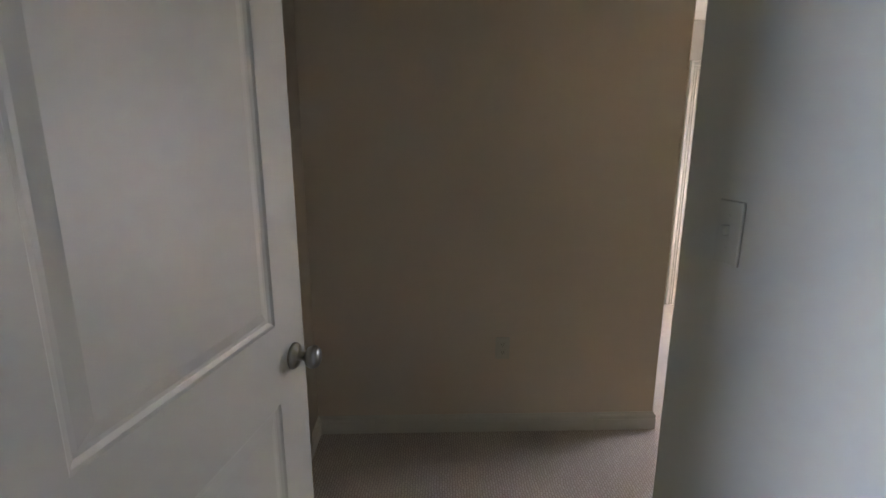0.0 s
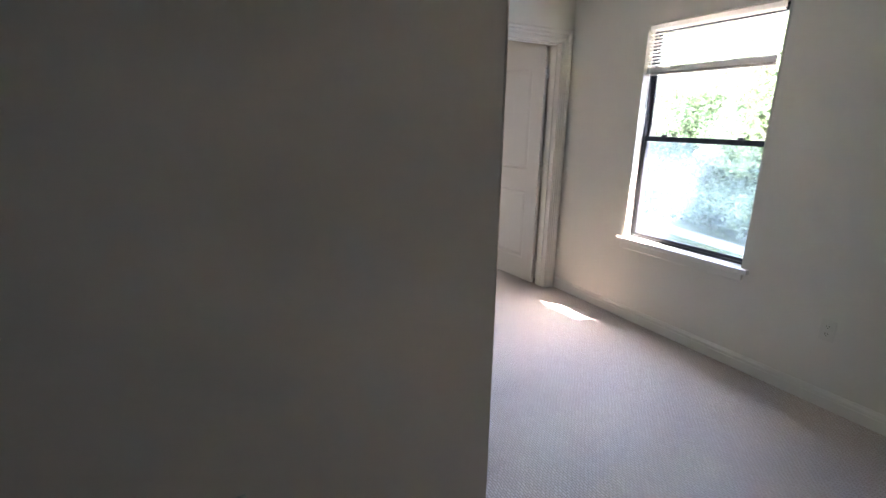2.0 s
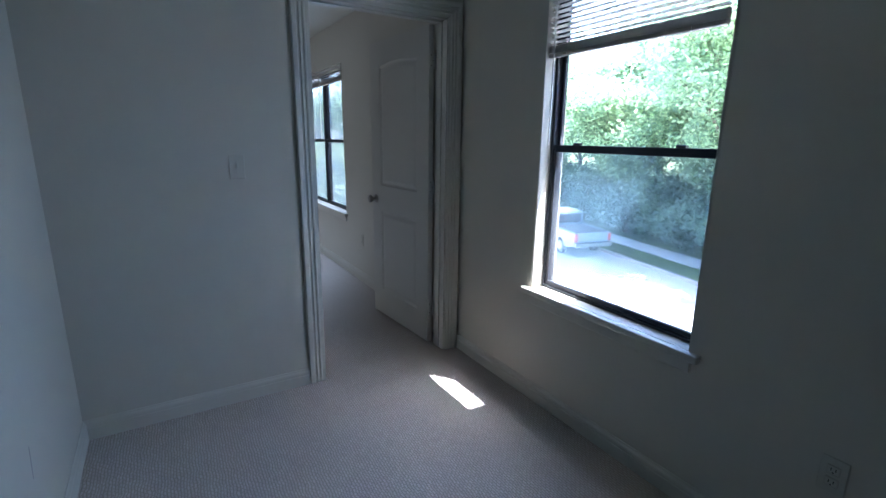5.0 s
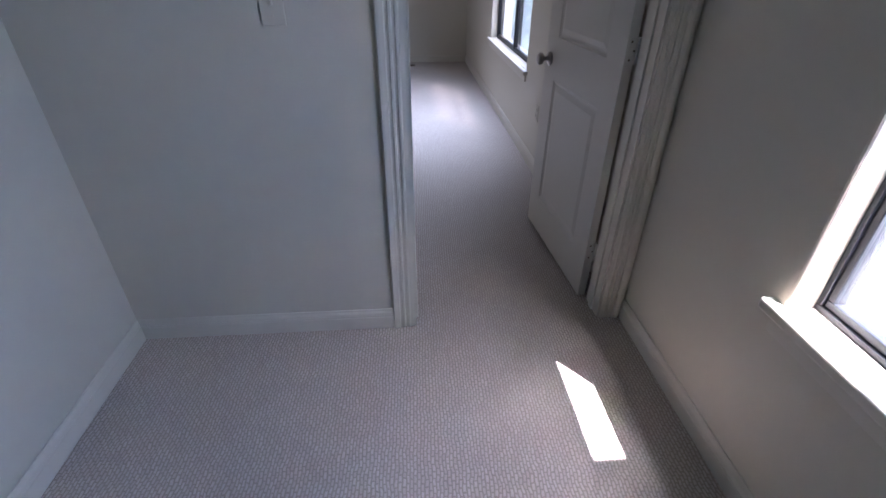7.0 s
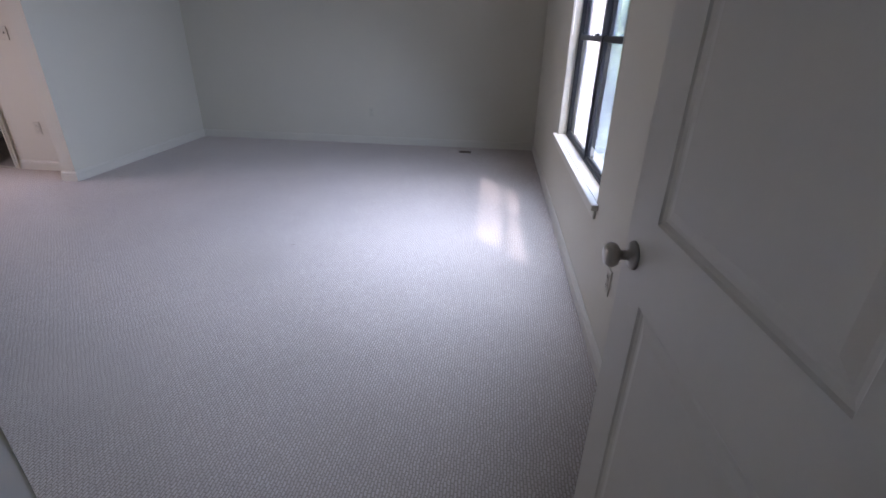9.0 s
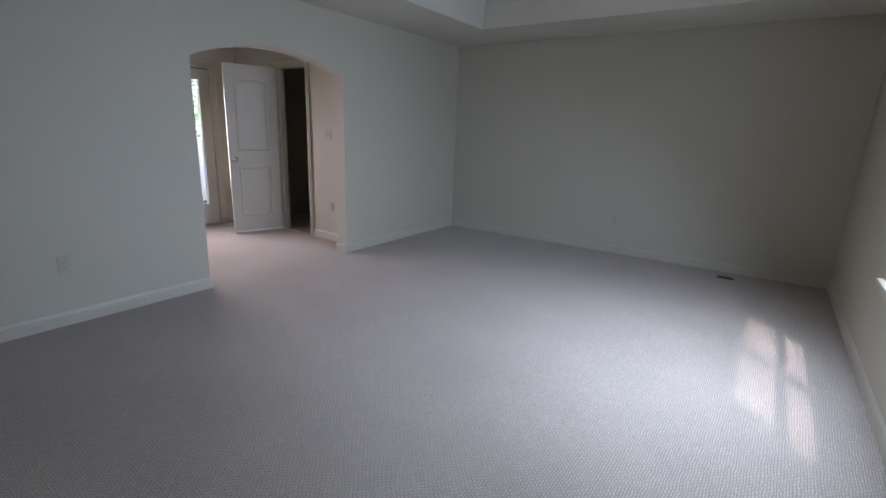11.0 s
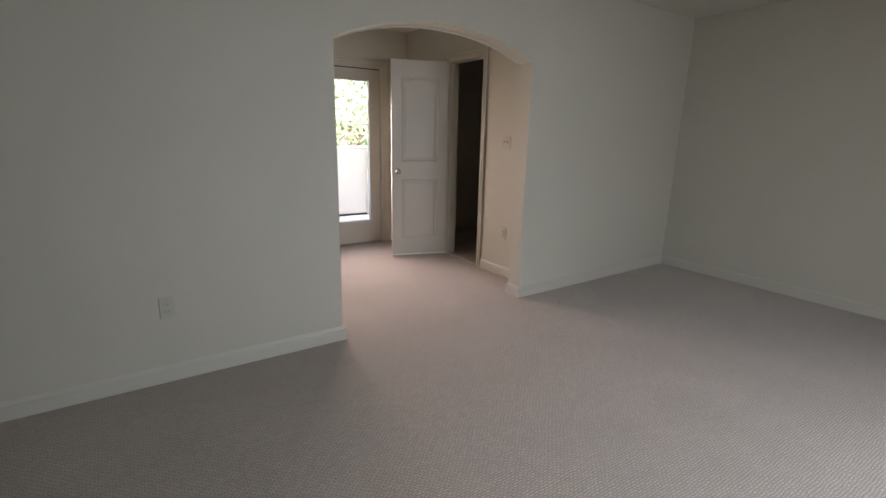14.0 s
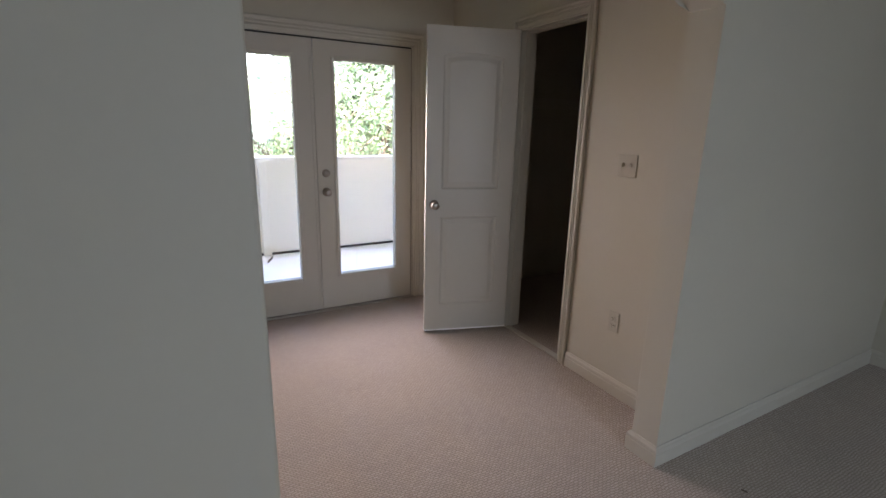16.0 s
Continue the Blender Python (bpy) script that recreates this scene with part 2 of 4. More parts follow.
def boxed(name, mat, parent, dims, bevel=0.0, label=""):
    return part(name, box(bmesh.new(), *dims, bevel=bevel), mat, parent, label)


def sweep(bm, a, b):
    """Joins two matching closed outlines with sides and end caps."""
    va, vb = [bm.verts.new(p) for p in a], [bm.verts.new(p) for p in b]
    k = len(a)
    for i in range(k):
        bm.faces.new((va[i], va[(i + 1) % k], vb[(i + 1) % k], vb[i]))
    bm.faces.new(va[::-1])
    bm.faces.new(vb)
    return bm


def lathe(bm, profile, n=24, m=Matrix()):
    """Turns (radius, height) pairs round the local z axis."""
    rings = []
    for r, h in profile:
        if r < 1e-5:
            rings.append([bm.verts.new(m @ Vector((0, 0, h)))])
        else:
            rings.append([bm.verts.new(m @ Vector((r * math.cos(math.tau * i / n), r * math.sin(math.tau * i / n), h))) for i in range(n)])
    for a, b in zip(rings, rings[1:]):
        for i in range(n):
            q = [a[i % len(a)], a[(i + 1) % len(a)], b[(i + 1) % len(b)], b[i % len(b)]]
            q = list(dict.fromkeys(q))
            if len(q) > 2:
                bm.faces.new(q)
    return bm


def empty(name, m=Matrix()):
    ob = new(name)
    ob.empty_display_size = 0.1
    ob.matrix_world = m
    return ob


def wall(name, axis, t0, t1, s0, s1, z0, z1, openings=(), arch=None, mat=None, free=()):
    """A wall of real thickness. axis: the way it runs. openings: (s, s, z, z). arch: (s, s, spring, crown), open to the floor.
    free: ends that stand free and get a rounded edge."""
    S, Z = {s0, s1}, {z0, z1}
    for a, b, c, d in openings:
        S |= {a, b}
        Z |= {c, d} - {z0}
    if arch:
        S |= {arch[0] + (arch[1] - arch[0]) * i / 24 for i in range(25)}
        Z |= {arch[2]}
    S, Z = sorted(S), sorted(Z)

    def height(s, z):
        if arch and z == arch[2] and arch[0] <= s <= arch[1]:
            u = (s - arch[0]) / (arch[1] - arch[0]) * 2 - 1
            return arch[2] + (arch[3] - arch[2]) * (1 - abs(u) ** 2.2)
        return z

    def solid(i, j):
        if not (0 <= i < len(S) - 1 and 0 <= j < len(Z) - 1):
            return False
        s, z = (S[i] + S[i + 1]) / 2, (Z[j] + Z[j + 1]) / 2
        if arch and arch[0] < s < arch[1] and z < arch[2]:
            return False
        return not any(a < s < b and c < z < d for a, b, c, d in openings)

    bm, vd = bmesh.new(), {}

    def v(i, j, k):
        if (i, j, k) not in vd:
            t, s, z = (t0, t1)[k], S[i], height(S[i], Z[j])
            vd[i, j, k] = bm.verts.new((t, s, z) if axis == "y" else (s, t, z))
        return vd[i, j, k]

    for i in range(len(S) - 1):
        for j in range(len(Z) - 1):
            if not solid(i, j):
                continue
            for k in (0, 1):
                bm.faces.new((v(i, j, k), v(i + 1, j, k), v(i + 1, j + 1, k), v(i, j + 1, k)))
            for di, dj, p, q in ((-1, 0, (i, j), (i, j + 1)), (1, 0, (i + 1, j), (i + 1, j + 1)), (0, -1, (i, j), (i + 1, j)), (0, 1, (i, j + 1), (i + 1, j + 1))):
                if not solid(i + di, j + dj):
                    bm.faces.new((v(*p, 0), v(*q, 0), v(*q, 1), v(*p, 1)))
    bm.normal_update()
    c = 1 if axis == "y" else 0
    edges = []
    for e in bm.edges:
        if len(e.link_faces) != 2 or e.calc_face_angle(0) < 1.0:
            continue
        a, b = e.verts
        if abs(a.co[1 - c] - b.co[1 - c]) > 1e-6:
            continue
        inside = all(s0 + 1e-4 < p.co[c] < s1 - 1e-4 for p in (a, b)) and max(a.co.z, b.co.z) < z1 - 1e-4 and max(a.co.z, b.co.z) > z0 + 1e-4
        end = any(abs(a.co[c] - f) < 1e-4 and abs(b.co[c] - f) < 1e-4 for f in free) and abs(a.co.z - b.co.z) > 1e-4
        if inside or end:
            edges.append(e)
    if edges:
        bmesh.ops.bevel(bm, geom=edges, offset=0.012, segments=3, affect="EDGES", profile=0.5)
    return tagged(part(name, bm, mat or PAINT), kind="structure")


BASE = [(0, 0), (0.014, 0), (0.014, 0.058), (0.0115, 0.061), (0.0115, 0.068), (0.014, 0.071), (0.012, 0.080), (0.006, 0.088), (0.004, 0.095), (0, 0.095)]


def baseboard(p0, p1, normal, m0=-1, m1=-1):
    """Moulded baseboard along p0-p1. m0, m1: 1 round an outer corner, -1 into an inner one, 0 cut square."""
    a, b, nn = Vector((*p0, 0)), Vector((*p1, 0)), Vector((*normal, 0))
    d = (b - a).normalized()
    bm = sweep(bmesh.new(), [a - d * (m0 * u) + nn * u + Vector((0, 0, z)) for u, z in BASE], [b + d * (m1 * u) + nn * u + Vector((0, 0, z)) for u, z in BASE])
    return tagged(part("baseboard", bm, TRIM), kind="structure")


CASING = [(-0.010, 0), (-0.010, 0.007), (0.004, 0.009), (0.009, 0.013), (0.016, 0.013), (0.019, 0.008), (0.026, 0.008), (0.029, 0.013), (0.036, 0.014), (0.039, 0.009), (0.047, 0.009), (0.051, 0.016), (0.064, 0.019), (0.072, 0.019), (0.076, 0.014), (0.076, 0)]


def door_frame(name, m, w, h, t, label, sides=(0, 1), stop=None, slim=1.0):
    """Jambs, stops and fluted casing. Local x along the wall from one jamb, y out of the first face, z up; the wall fills y = -t..0."""
    top = tagged(empty(name, m), label, "door frame", kind="structure")
    profile = [(u * slim if u > 0 else u, d) for u, d in CASING]
    for x0, x1 in ((0.0, 0.018), (w - 0.018, w)):
        boxed("jamb", TRIM, top, (x0, x1, -t - 0.002, 0.002, 0, h - 0.018))
    boxed("head_jamb", TRIM, top, (0.0, w, -t - 0.002, 0.002, h - 0.018, h))
    if stop is not None:
        for x0, x1 in ((0.018, 0.026), (w - 0.026, w - 0.018)):
            boxed("door_stop", TRIM, top, (x0, x1, stop - 0.036, stop, 0, h - 0.026), 0.002)
        boxed("door_stop", TRIM, top, (0.018, w - 0.018, stop - 0.036, stop, h - 0.026, h - 0.018), 0.002)
    for k in sides:
        f = (lambda u, d: (u, 0.003 + d)) if k == 0 else (lambda u, d: (u, -t - 0.003 - d))
        for s in (0, 1):
            a = [Vector((-u if s == 0 else w + u, f(u, d)[1], 0)) for u, d in profile]
            b = [Vector((p.x, p.y, h + u)) for p, (u, d) in zip(a, profile)]
            part("casing", sweep(bmesh.new(), a, b), TRIM, top)
        a = [Vector((-u, f(u, d)[1], h + u)) for u, d in profile]
        b = [Vector((w + u, f(u, d)[1], h + u)) for u, d in profile]
        part("head_casing", sweep(bmesh.new(), a, b), TRIM, top)
    return top


def leaf_mesh(w, h, t):
    """A moulded two-panel door leaf with an eyebrow arch over the upper panel, on both faces."""
    bm = bmesh.new()
    st = 0.175 * w
    N = 12
    S = [0.0] + [st + (w - 2 * st) * i / N for i in range(N + 1)] + [w]
    rows = [lambda s: 0.0, lambda s: 0.20, lambda s: 0.83, lambda s: 1.02, None, lambda s: h]

    def crown(s):
        u = min(1, max(0, (s - st) / (w - 2 * st)))
        return h - 0.170 + 0.020 * math.sin(math.pi * u) ** 1.1
    rows[4] = crown
    sides = []
    for y, sg in ((0.0, -1), (-t, 1)):
        vs = {(i, j): bm.verts.new((s, y, rows[j](s))) for i, s in enumerate(S) for j in range(6)}
        sides.append(vs)
        for i in range(len(S) - 1):
            for j in range(5):
                if j in (1, 3) and 1 <= i <= N:
                    continue
                bm.faces.new((vs[i, j], vs[i + 1, j], vs[i + 1, j + 1], vs[i, j + 1]))
        for j in (1, 3):
            loop = [vs[i, j] for i in range(1, N + 2)] + [vs[i, j + 1] for i in range(N + 1, 0, -1)]
            cx, cz = w / 2, (min(v.co.z for v in loop) + max(v.co.z for v in loop)) / 2
            hw, hz = w / 2 - st, (max(v.co.z for v in loop) - min(v.co.z for v in loop)) / 2
            prev = loop
            for ins, dep in ((0.005, 0.0045), (0.014, 0.008), (0.022, 0.008), (0.045, 0.0025)):
                nx = [bm.verts.new((cx + (v.co.x - cx) * (hw - ins) / hw, y + sg * dep, cz + (v.co.z - cz) * (hz - ins) / hz)) for v in loop]
                for i in range(len(loop)):
                    k = (i + 1) % len(loop)
                    bm.faces.new((prev[i], prev[k], nx[k], nx[i]))
                prev = nx
            bm.faces.new(prev)
    A, B = sides
    rim = [(i, 0) for i in range(len(S))] + [(len(S) - 1, j) for j in range(1, 6)] + [(i, 5) for i in range(len(S) - 2, -1, -1)] + [(0, j) for j in range(4, 0, -1)]
    for p, q in zip(rim, rim[1:] + rim[:1]):
        bm.faces.new((A[p], A[q], B[q], B[p]))
    return bm


KNOB = [(0.0, 0.0), (0.033, 0.0), (0.033, 0.004), (0.029, 0.009), (0.014, 0.012), (0.0115, 0.018), (0.0115, 0.030), (0.015, 0.034), (0.024, 0.039), (0.0285, 0.048), (0.028, 0.056), (0.022, 0.064), (0.012, 0.0675), (0.0, 0.068)]


def knob(parent, x, z, t, label="aged nickel door knob"):
    for y, rx in ((0.0, -90), (-t, 90)):
        smooth(part("knob", lathe(bmesh.new(), KNOB, 24, pose(x, y, z, rx)), NICKEL, parent, label))


def hinges(parent, w, h, t, side, mat=None):
    """Three butt hinges at the hinge edge; side: +1 when the knuckle stands proud of local y = 0, -1 behind the far face."""
    y = 0.006 if side > 0 else -t - 0.006
    y0, y1 = (-t + 0.004, 0.004) if side > 0 else (-t - 0.004, -0.004)
    for z in (0.24, h / 2 + 0.05, h - 0.20):
        bm = bmesh.new()
        for k in range(5):
            lathe(bm, [(0, 0), (0.0065, 0), (0.0065, 0.0165), (0, 0.0165)], 10, Matrix.Translation((-0.006, y, z - 0.044 + k * 0.0178)))
        box(bm, -0.003, 0.001, y0, y1, z - 0.044, z + 0.044, 0.0008, 1)
        hinge = part("hinge", bm, mat or NICKEL, parent, "painted steel butt hinge")
        for dz in (-0.030, 0.0, 0.030):
            yy = (y0 + y1) / 2 + (0.006 if dz else -0.006)
            part("screw", lathe(bmesh.new(), [(0, 0), (0.0042, 0), (0.0030, 0.0011), (0, 0.0011)], 8, pose(-0.003, yy, z + dz, 0, -90)), BRASS, hinge, "dark screw head")


def panel_door(name, m, w, h, t, label, knuckle, flip=False):
    """Hinge line at the local origin, leaf along +x."""
    d = tagged(empty(name, m), label, "door")
    part("leaf", leaf_mesh(w, h, t), DOOR, d)
    knob(d, w - 0.058, 0.915, t)
    boxed("latch_plate", NICKEL, d, (w - 0.001, w + 0.002, -t / 2 - 0.012, -t / 2 + 0.012, 0.887, 0.943))
    hinges(d, w, h, t, knuckle, DOOR)
    return d


# ---- structure ----
H = 2.46
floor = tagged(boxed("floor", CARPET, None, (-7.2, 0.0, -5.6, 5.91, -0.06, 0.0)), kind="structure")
wall("wall_east", "y", 0.0, 0.15, -3.35, 6.05, -0.1, 2.9, [(-1.58, -0.715, 0.62, 2.08), (2.12, 3.80, 0.62, 2.08)])
wall("wall_bedroom_door", "x", 0.0, 0.12, -4.41, 0.0, 0.0, H, [(-0.927, -0.095, 0.0, 2.065), (-4.17, -3.165, 0.0, 2.28)])
wall("wall_vestibule", "y", -2.165, -2.045, -1.825, 0.0, 0.0, H)
wall("wall_hall_north", "x", -1.946, -1.825, -4.41, -2.045, 0.0, H, free=(-2.045,), mat=TAN)
wall("wall_hall_west", "y", -3.88, -3.76, -5.6, -1.946, 0.0, H, [(-4.49, -3.70, 0.0, 2.065)], mat=TAN)
wall("wall_hall_east", "y", -2.65, -2.52, -5.6, -3.12, 0.0, H, free=(-3.12,))
wall("wall_vestibule_south", "x", -3.31, -3.19, -2.52, 0.0, 0.0, H)
wall("wall_south", "x", -5.75, -5.6, -7.35, -2.4, -0.1, 2.9)
wall("wall_bedroom_north", "x", 5.90, 6.05, -7.0, 0.0, -0.1, 2.9)
wall("wall_arch", "y", -4.545, -4.41, -1.946, 5.90, 0.0, H, arch=(2.214, 3.776, 1.865, 2.025))
wall("wall_closet", "x", 4.07, 4.19, -6.82, -4.545, 0.0, H, [(-5.945, -5.343, 0.0, 2.065)])
wall("wall_west", "y", -6.95, -6.82, 1.63, 5.89, -0.1, 2.9, [(2.16, 3.73, -0.1, 2.045)])
wall("wall_nook_south", "x", 1.63, 1.75, -6.82, -4.545, 0.0, H)
wall("wall_room_north", "x", -2.066, -1.946, -7.2, -3.88, 0.0, H)
wall("wall_room_west", "y", -7.35, -7.2, -5.6, -1.99, -0.1, 2.9, [(-5.37, -4.07, 0.62, 2.08)])
wall("wall_stair_side", "y", -2.52, -2.40, -5.6, -3.31, 0.0, 2.9)


def ceilings():
    bm = bmesh.new()
    for d in ((-4.4, 0.0, -3.35, 0.12), (-7.2, -2.4, -5.6, -3.35), (-7.2, -4.4, -3.35, 4.07), (-7.0, -4.4, 4.07, 5.89)):
        box(bm, *d, H, H + 0.1)
    tagged(part("ceiling", bm, CEIL), kind="structure")
    bm = bmesh.new()
    x0, x1, y0, y1 = -3.53, -0.87, 0.98, 5.03
    lo = [(x0, y0), (x1, y0), (x1, y1), (x0, y1)]
    out = [(-4.4, 0.12), (0.0, 0.12), (0.0, 5.89), (-4.4, 5.89)]
    s = 0.07
    hi = [(x0 + s, y0 + s), (x1 - s, y0 + s), (x1 - s, y1 - s), (x0 + s, y1 - s)]
    O = [bm.verts.new((*p, H)) for p in out]
    L = [bm.verts.new((*p, H)) for p in lo]
    U = [bm.verts.new((*p, H + 0.30)) for p in hi]
    T = [bm.verts.new((*p, H + 0.42)) for p in out]
    for i in range(4):
        k = (i + 1) % 4
        bm.faces.new((O[i], O[k], L[k], L[i]))
        bm.faces.new((L[i], L[k], U[k], U[i]))
        bm.faces.new((O[i], T[i], T[k], O[k]))
    bm.faces.new(U)
    bm.faces.new(T)
    tagged(part("ceiling_tray", bm, CEIL), kind="structure")


ceilings()

# baseboards, run by run
B = baseboard
B((-3.76, -1.946), (-2.045, -1.946), (0, -1), -1, 1)
B((-2.045, -1.946), (-2.045, 0.0), (1, 0), 1, -1)
B((-2.045, 0.0), (-1.004, 0.0), (0, -1), -1, 0)
B((0.0, 0.0), (0.0, -3.19), (-1, 0), -1, -1)
B((0.0, -3.19), (-2.52, -3.19), (0, 1), -1, -1)
B((-2.65, -3.12), (-2.65, -5.6), (-1, 0), 1, -1)
B((-3.76, -5.6), (-3.76, -4.567), (1, 0), -1, 0)
B((-3.76, -3.623), (-3.76, -1.946), (1, 0), 0, -1)
B((0.0, 0.12), (0.0, 5.90), (-1, 0), -1, -1)
B((0.0, 5.90), (-4.41, 5.90), (0, -1), -1, -1)
B((-4.41, 5.90), (-4.41, 3.776), (1, 0), -1, 1)
B((-4.41, 3.776), (-4.545, 3.776), (0, -1), 1, 1)
B((-4.41, 2.214), (-4.41, 0.12), (1, 0), 1, -1)
B((-4.545, 2.214), (-4.41, 2.214), (0, 1), 1, 1)
B((-4.41, 0.12), (-4.17, 0.12), (0, 1), -1, 1)
B((-4.17, 0.12), (-4.17, 0.0), (1, 0), 1, 1)
B((-3.165, 0.0), (-3.165, 0.12), (-1, 0), 1, 1)
B((-3.165, 0.12), (-1.004, 0.12), (0, 1), 1, 0)
B((-4.545, 4.07), (-5.285, 4.07), (0, -1), -1, 0)
B((-6.003, 4.07), (-6.82, 4.07), (0, -1), 0, -1)
B((-6.82, 4.07), (-6.82, 3.807), (1, 0), -1, 0)
B((-4.545, 3.776), (-4.545, 4.07), (-1, 0), 1, -1)
B((-6.82, 2.083), (-6.82, 1.75), (1, 0), 0, -1)
B((-6.82, 1.75), (-4.545, 1.75), (0, 1), -1, -1)
B((-4.545, 1.75), (-4.545, 2.214), (-1, 0), -1, 1)

# door frames and doors
door_frame("door_frame_1", pose(-0.095, 0.0, 0, 0, 0, 180), 0.832, 2.065, 0.12, "white fluted door casing at the bedroom doorway", stop=-0.046)
door_frame("door_frame_2", pose(-5.343, 4.07, 0, 0, 0, 180), 0.602, 2.065, 0.12, "white fluted casing round the closet doorway", stop=-0.037, slim=0.75)
door_frame("door_frame_3", pose(-3.76, -3.70, 0, 0, 0, -90), 0.79, 2.065, 0.12, "white fluted casing in the hall", stop=-0.037)
panel_door("door", pose(-0.152, 0.138, 0.012, 0, 0, 93.9), 0.785, 2.03, 0.035, "white two-panel bedroom door standing open, nickel knob", -1)
panel_door("door", pose(-3.687, -3.714, 0.012, 0, 0, 79.7), 0.765, 2.03, 0.035, "white two-panel hall door folded back to the wall", 1)
cd = panel_door("door", pose(-5.912, 4.052, 0.016, 0, 0, -107.7), 0.605, 2.03, 0.035, "white two-panel closet door standing open into the nook", -1)
# pale strip painted in for the lit lower edge of the closet door
boxed("bottom_edge", LIT_EDGE, cd, (0.0, 0.605, -0.0365, 0.0015, 0.0, 0.010), 0, "bottom edge coloured pale as if lit")
strike = tagged(boxed("strike_plate", BRASS, None, (-0.9095, -0.9065, 0.098, 0.1235, 0.925, 0.985)), "small dark strike plate on the white door jamb", "strike plate")


# ---- windows ----
def sash(parent, y0, y1, z0, z1, x, name, low, high):
    """One sash: low and high are the heights of its bottom and top rails."""
    f = 0.018
    bm = bmesh.new()
    box(bm, x, x + 0.022, y0, y1, z0, z0 + low, 0.002, 1)
    box(bm, x, x + 0.022, y0, y1, z1 - high, z1, 0.002, 1)
    box(bm, x, x + 0.022, y0, y0 + f, z0 + low, z1 - high, 0.002, 1)
    box(bm, x, x + 0.022, y1 - f, y1, z0 + low, z1 - high, 0.002, 1)
    s = part(name, bm, ALU, parent)
    g = boxed("pane", GLASS, s, (x + 0.009, x + 0.013, y0 + f - 0.003, y1 - f + 0.003, z0 + low - 0.003, z1 - high + 0.003))
    g.visible_shadow = False
    return s


def single_hung(parent, y0, y1, z0, z1, full=False):
    """One dark aluminium single-hung unit; an insect screen stands outside the lower half, or an added mesh with flat
    cross threads dims the sun over all of it.
    """
    bm = bmesh.new()
    f = 0.016
    box(bm, 0.066, 0.14, y0, y1, z0, z0 + f, 0.002, 1)
    box(bm, 0.066, 0.14, y0, y1, z1 - f, z1, 0.002, 1)
    box(bm, 0.066, 0.14, y0, y0 + f, z0 + f, z1 - f, 0.002, 1)
    box(bm, 0.066, 0.14, y1 - f, y1, z0 + f, z1 - f, 0.002, 1)
    part("window_frame", bm, ALU, parent)
    mid = z0 + (z1 - z0) * 0.49
    sash(parent, y0 + f, y1 - f, mid - 0.012, z1 - f, 0.098, "upper_sash", 0.032, 0.024)
    low = sash(parent, y0 + f, y1 - f, z0 + f, mid + 0.022, 0.074, "lower_sash", 0.020, 0.034)
    for k in (0.2, 0.8):
        yy = y0 + (y1 - y0) * k
        boxed("sash_lock", ALU, low, (0.060, 0.082, yy - 0.02, yy + 0.02, mid + 0.022, mid + 0.034), 0.003)
    sc = bmesh.new()
    sc.faces.new([sc.verts.new(p) for p in ((0.128, y0 + f, z0 + f), (0.128, y1 - f, z0 + f), (0.128, y1 - f, z1 - f if full else mid), (0.128, y0 + f, z1 - f if full else mid))])
    part("window_screen", sc, DIM_MESH if full else MESH, parent, "fine grey window screen")
    # added threads: stop steep sun, let the level view through
    if full:
        th, zz = bmesh.new(), z0 + f + 0.002
        while zz < z1 - f:
            th.faces.new([th.verts.new(p) for p in ((0.1265, y0 + f, zz), (0.1265, y1 - f, zz), (0.12782, y1 - f, zz), (0.12782, y0 + f, zz))])
            zz += 0.004
        part("sun_dimming_threads", th, DIM_THREAD, parent, "flat grey cross threads added to dim the sun")


def sill(parent, y0, y1):
    bm = box(bmesh.new(), -0.036, -0.0005, y0 - 0.05, y1 + 0.05, 0.592, 0.6235, 0.006, 2)
    box(bm, -0.0005, 0.066, y0 + 0.001, y1 - 0.001, 0.6205, 0.6235)
    part("window_sill", bm, TRIM, parent)
    part("apron", box(bmesh.new(), -0.015, -0.0005, y0 - 0.02, y1 + 0.02, 0.54, 0.592, 0.004, 1), TRIM, parent)


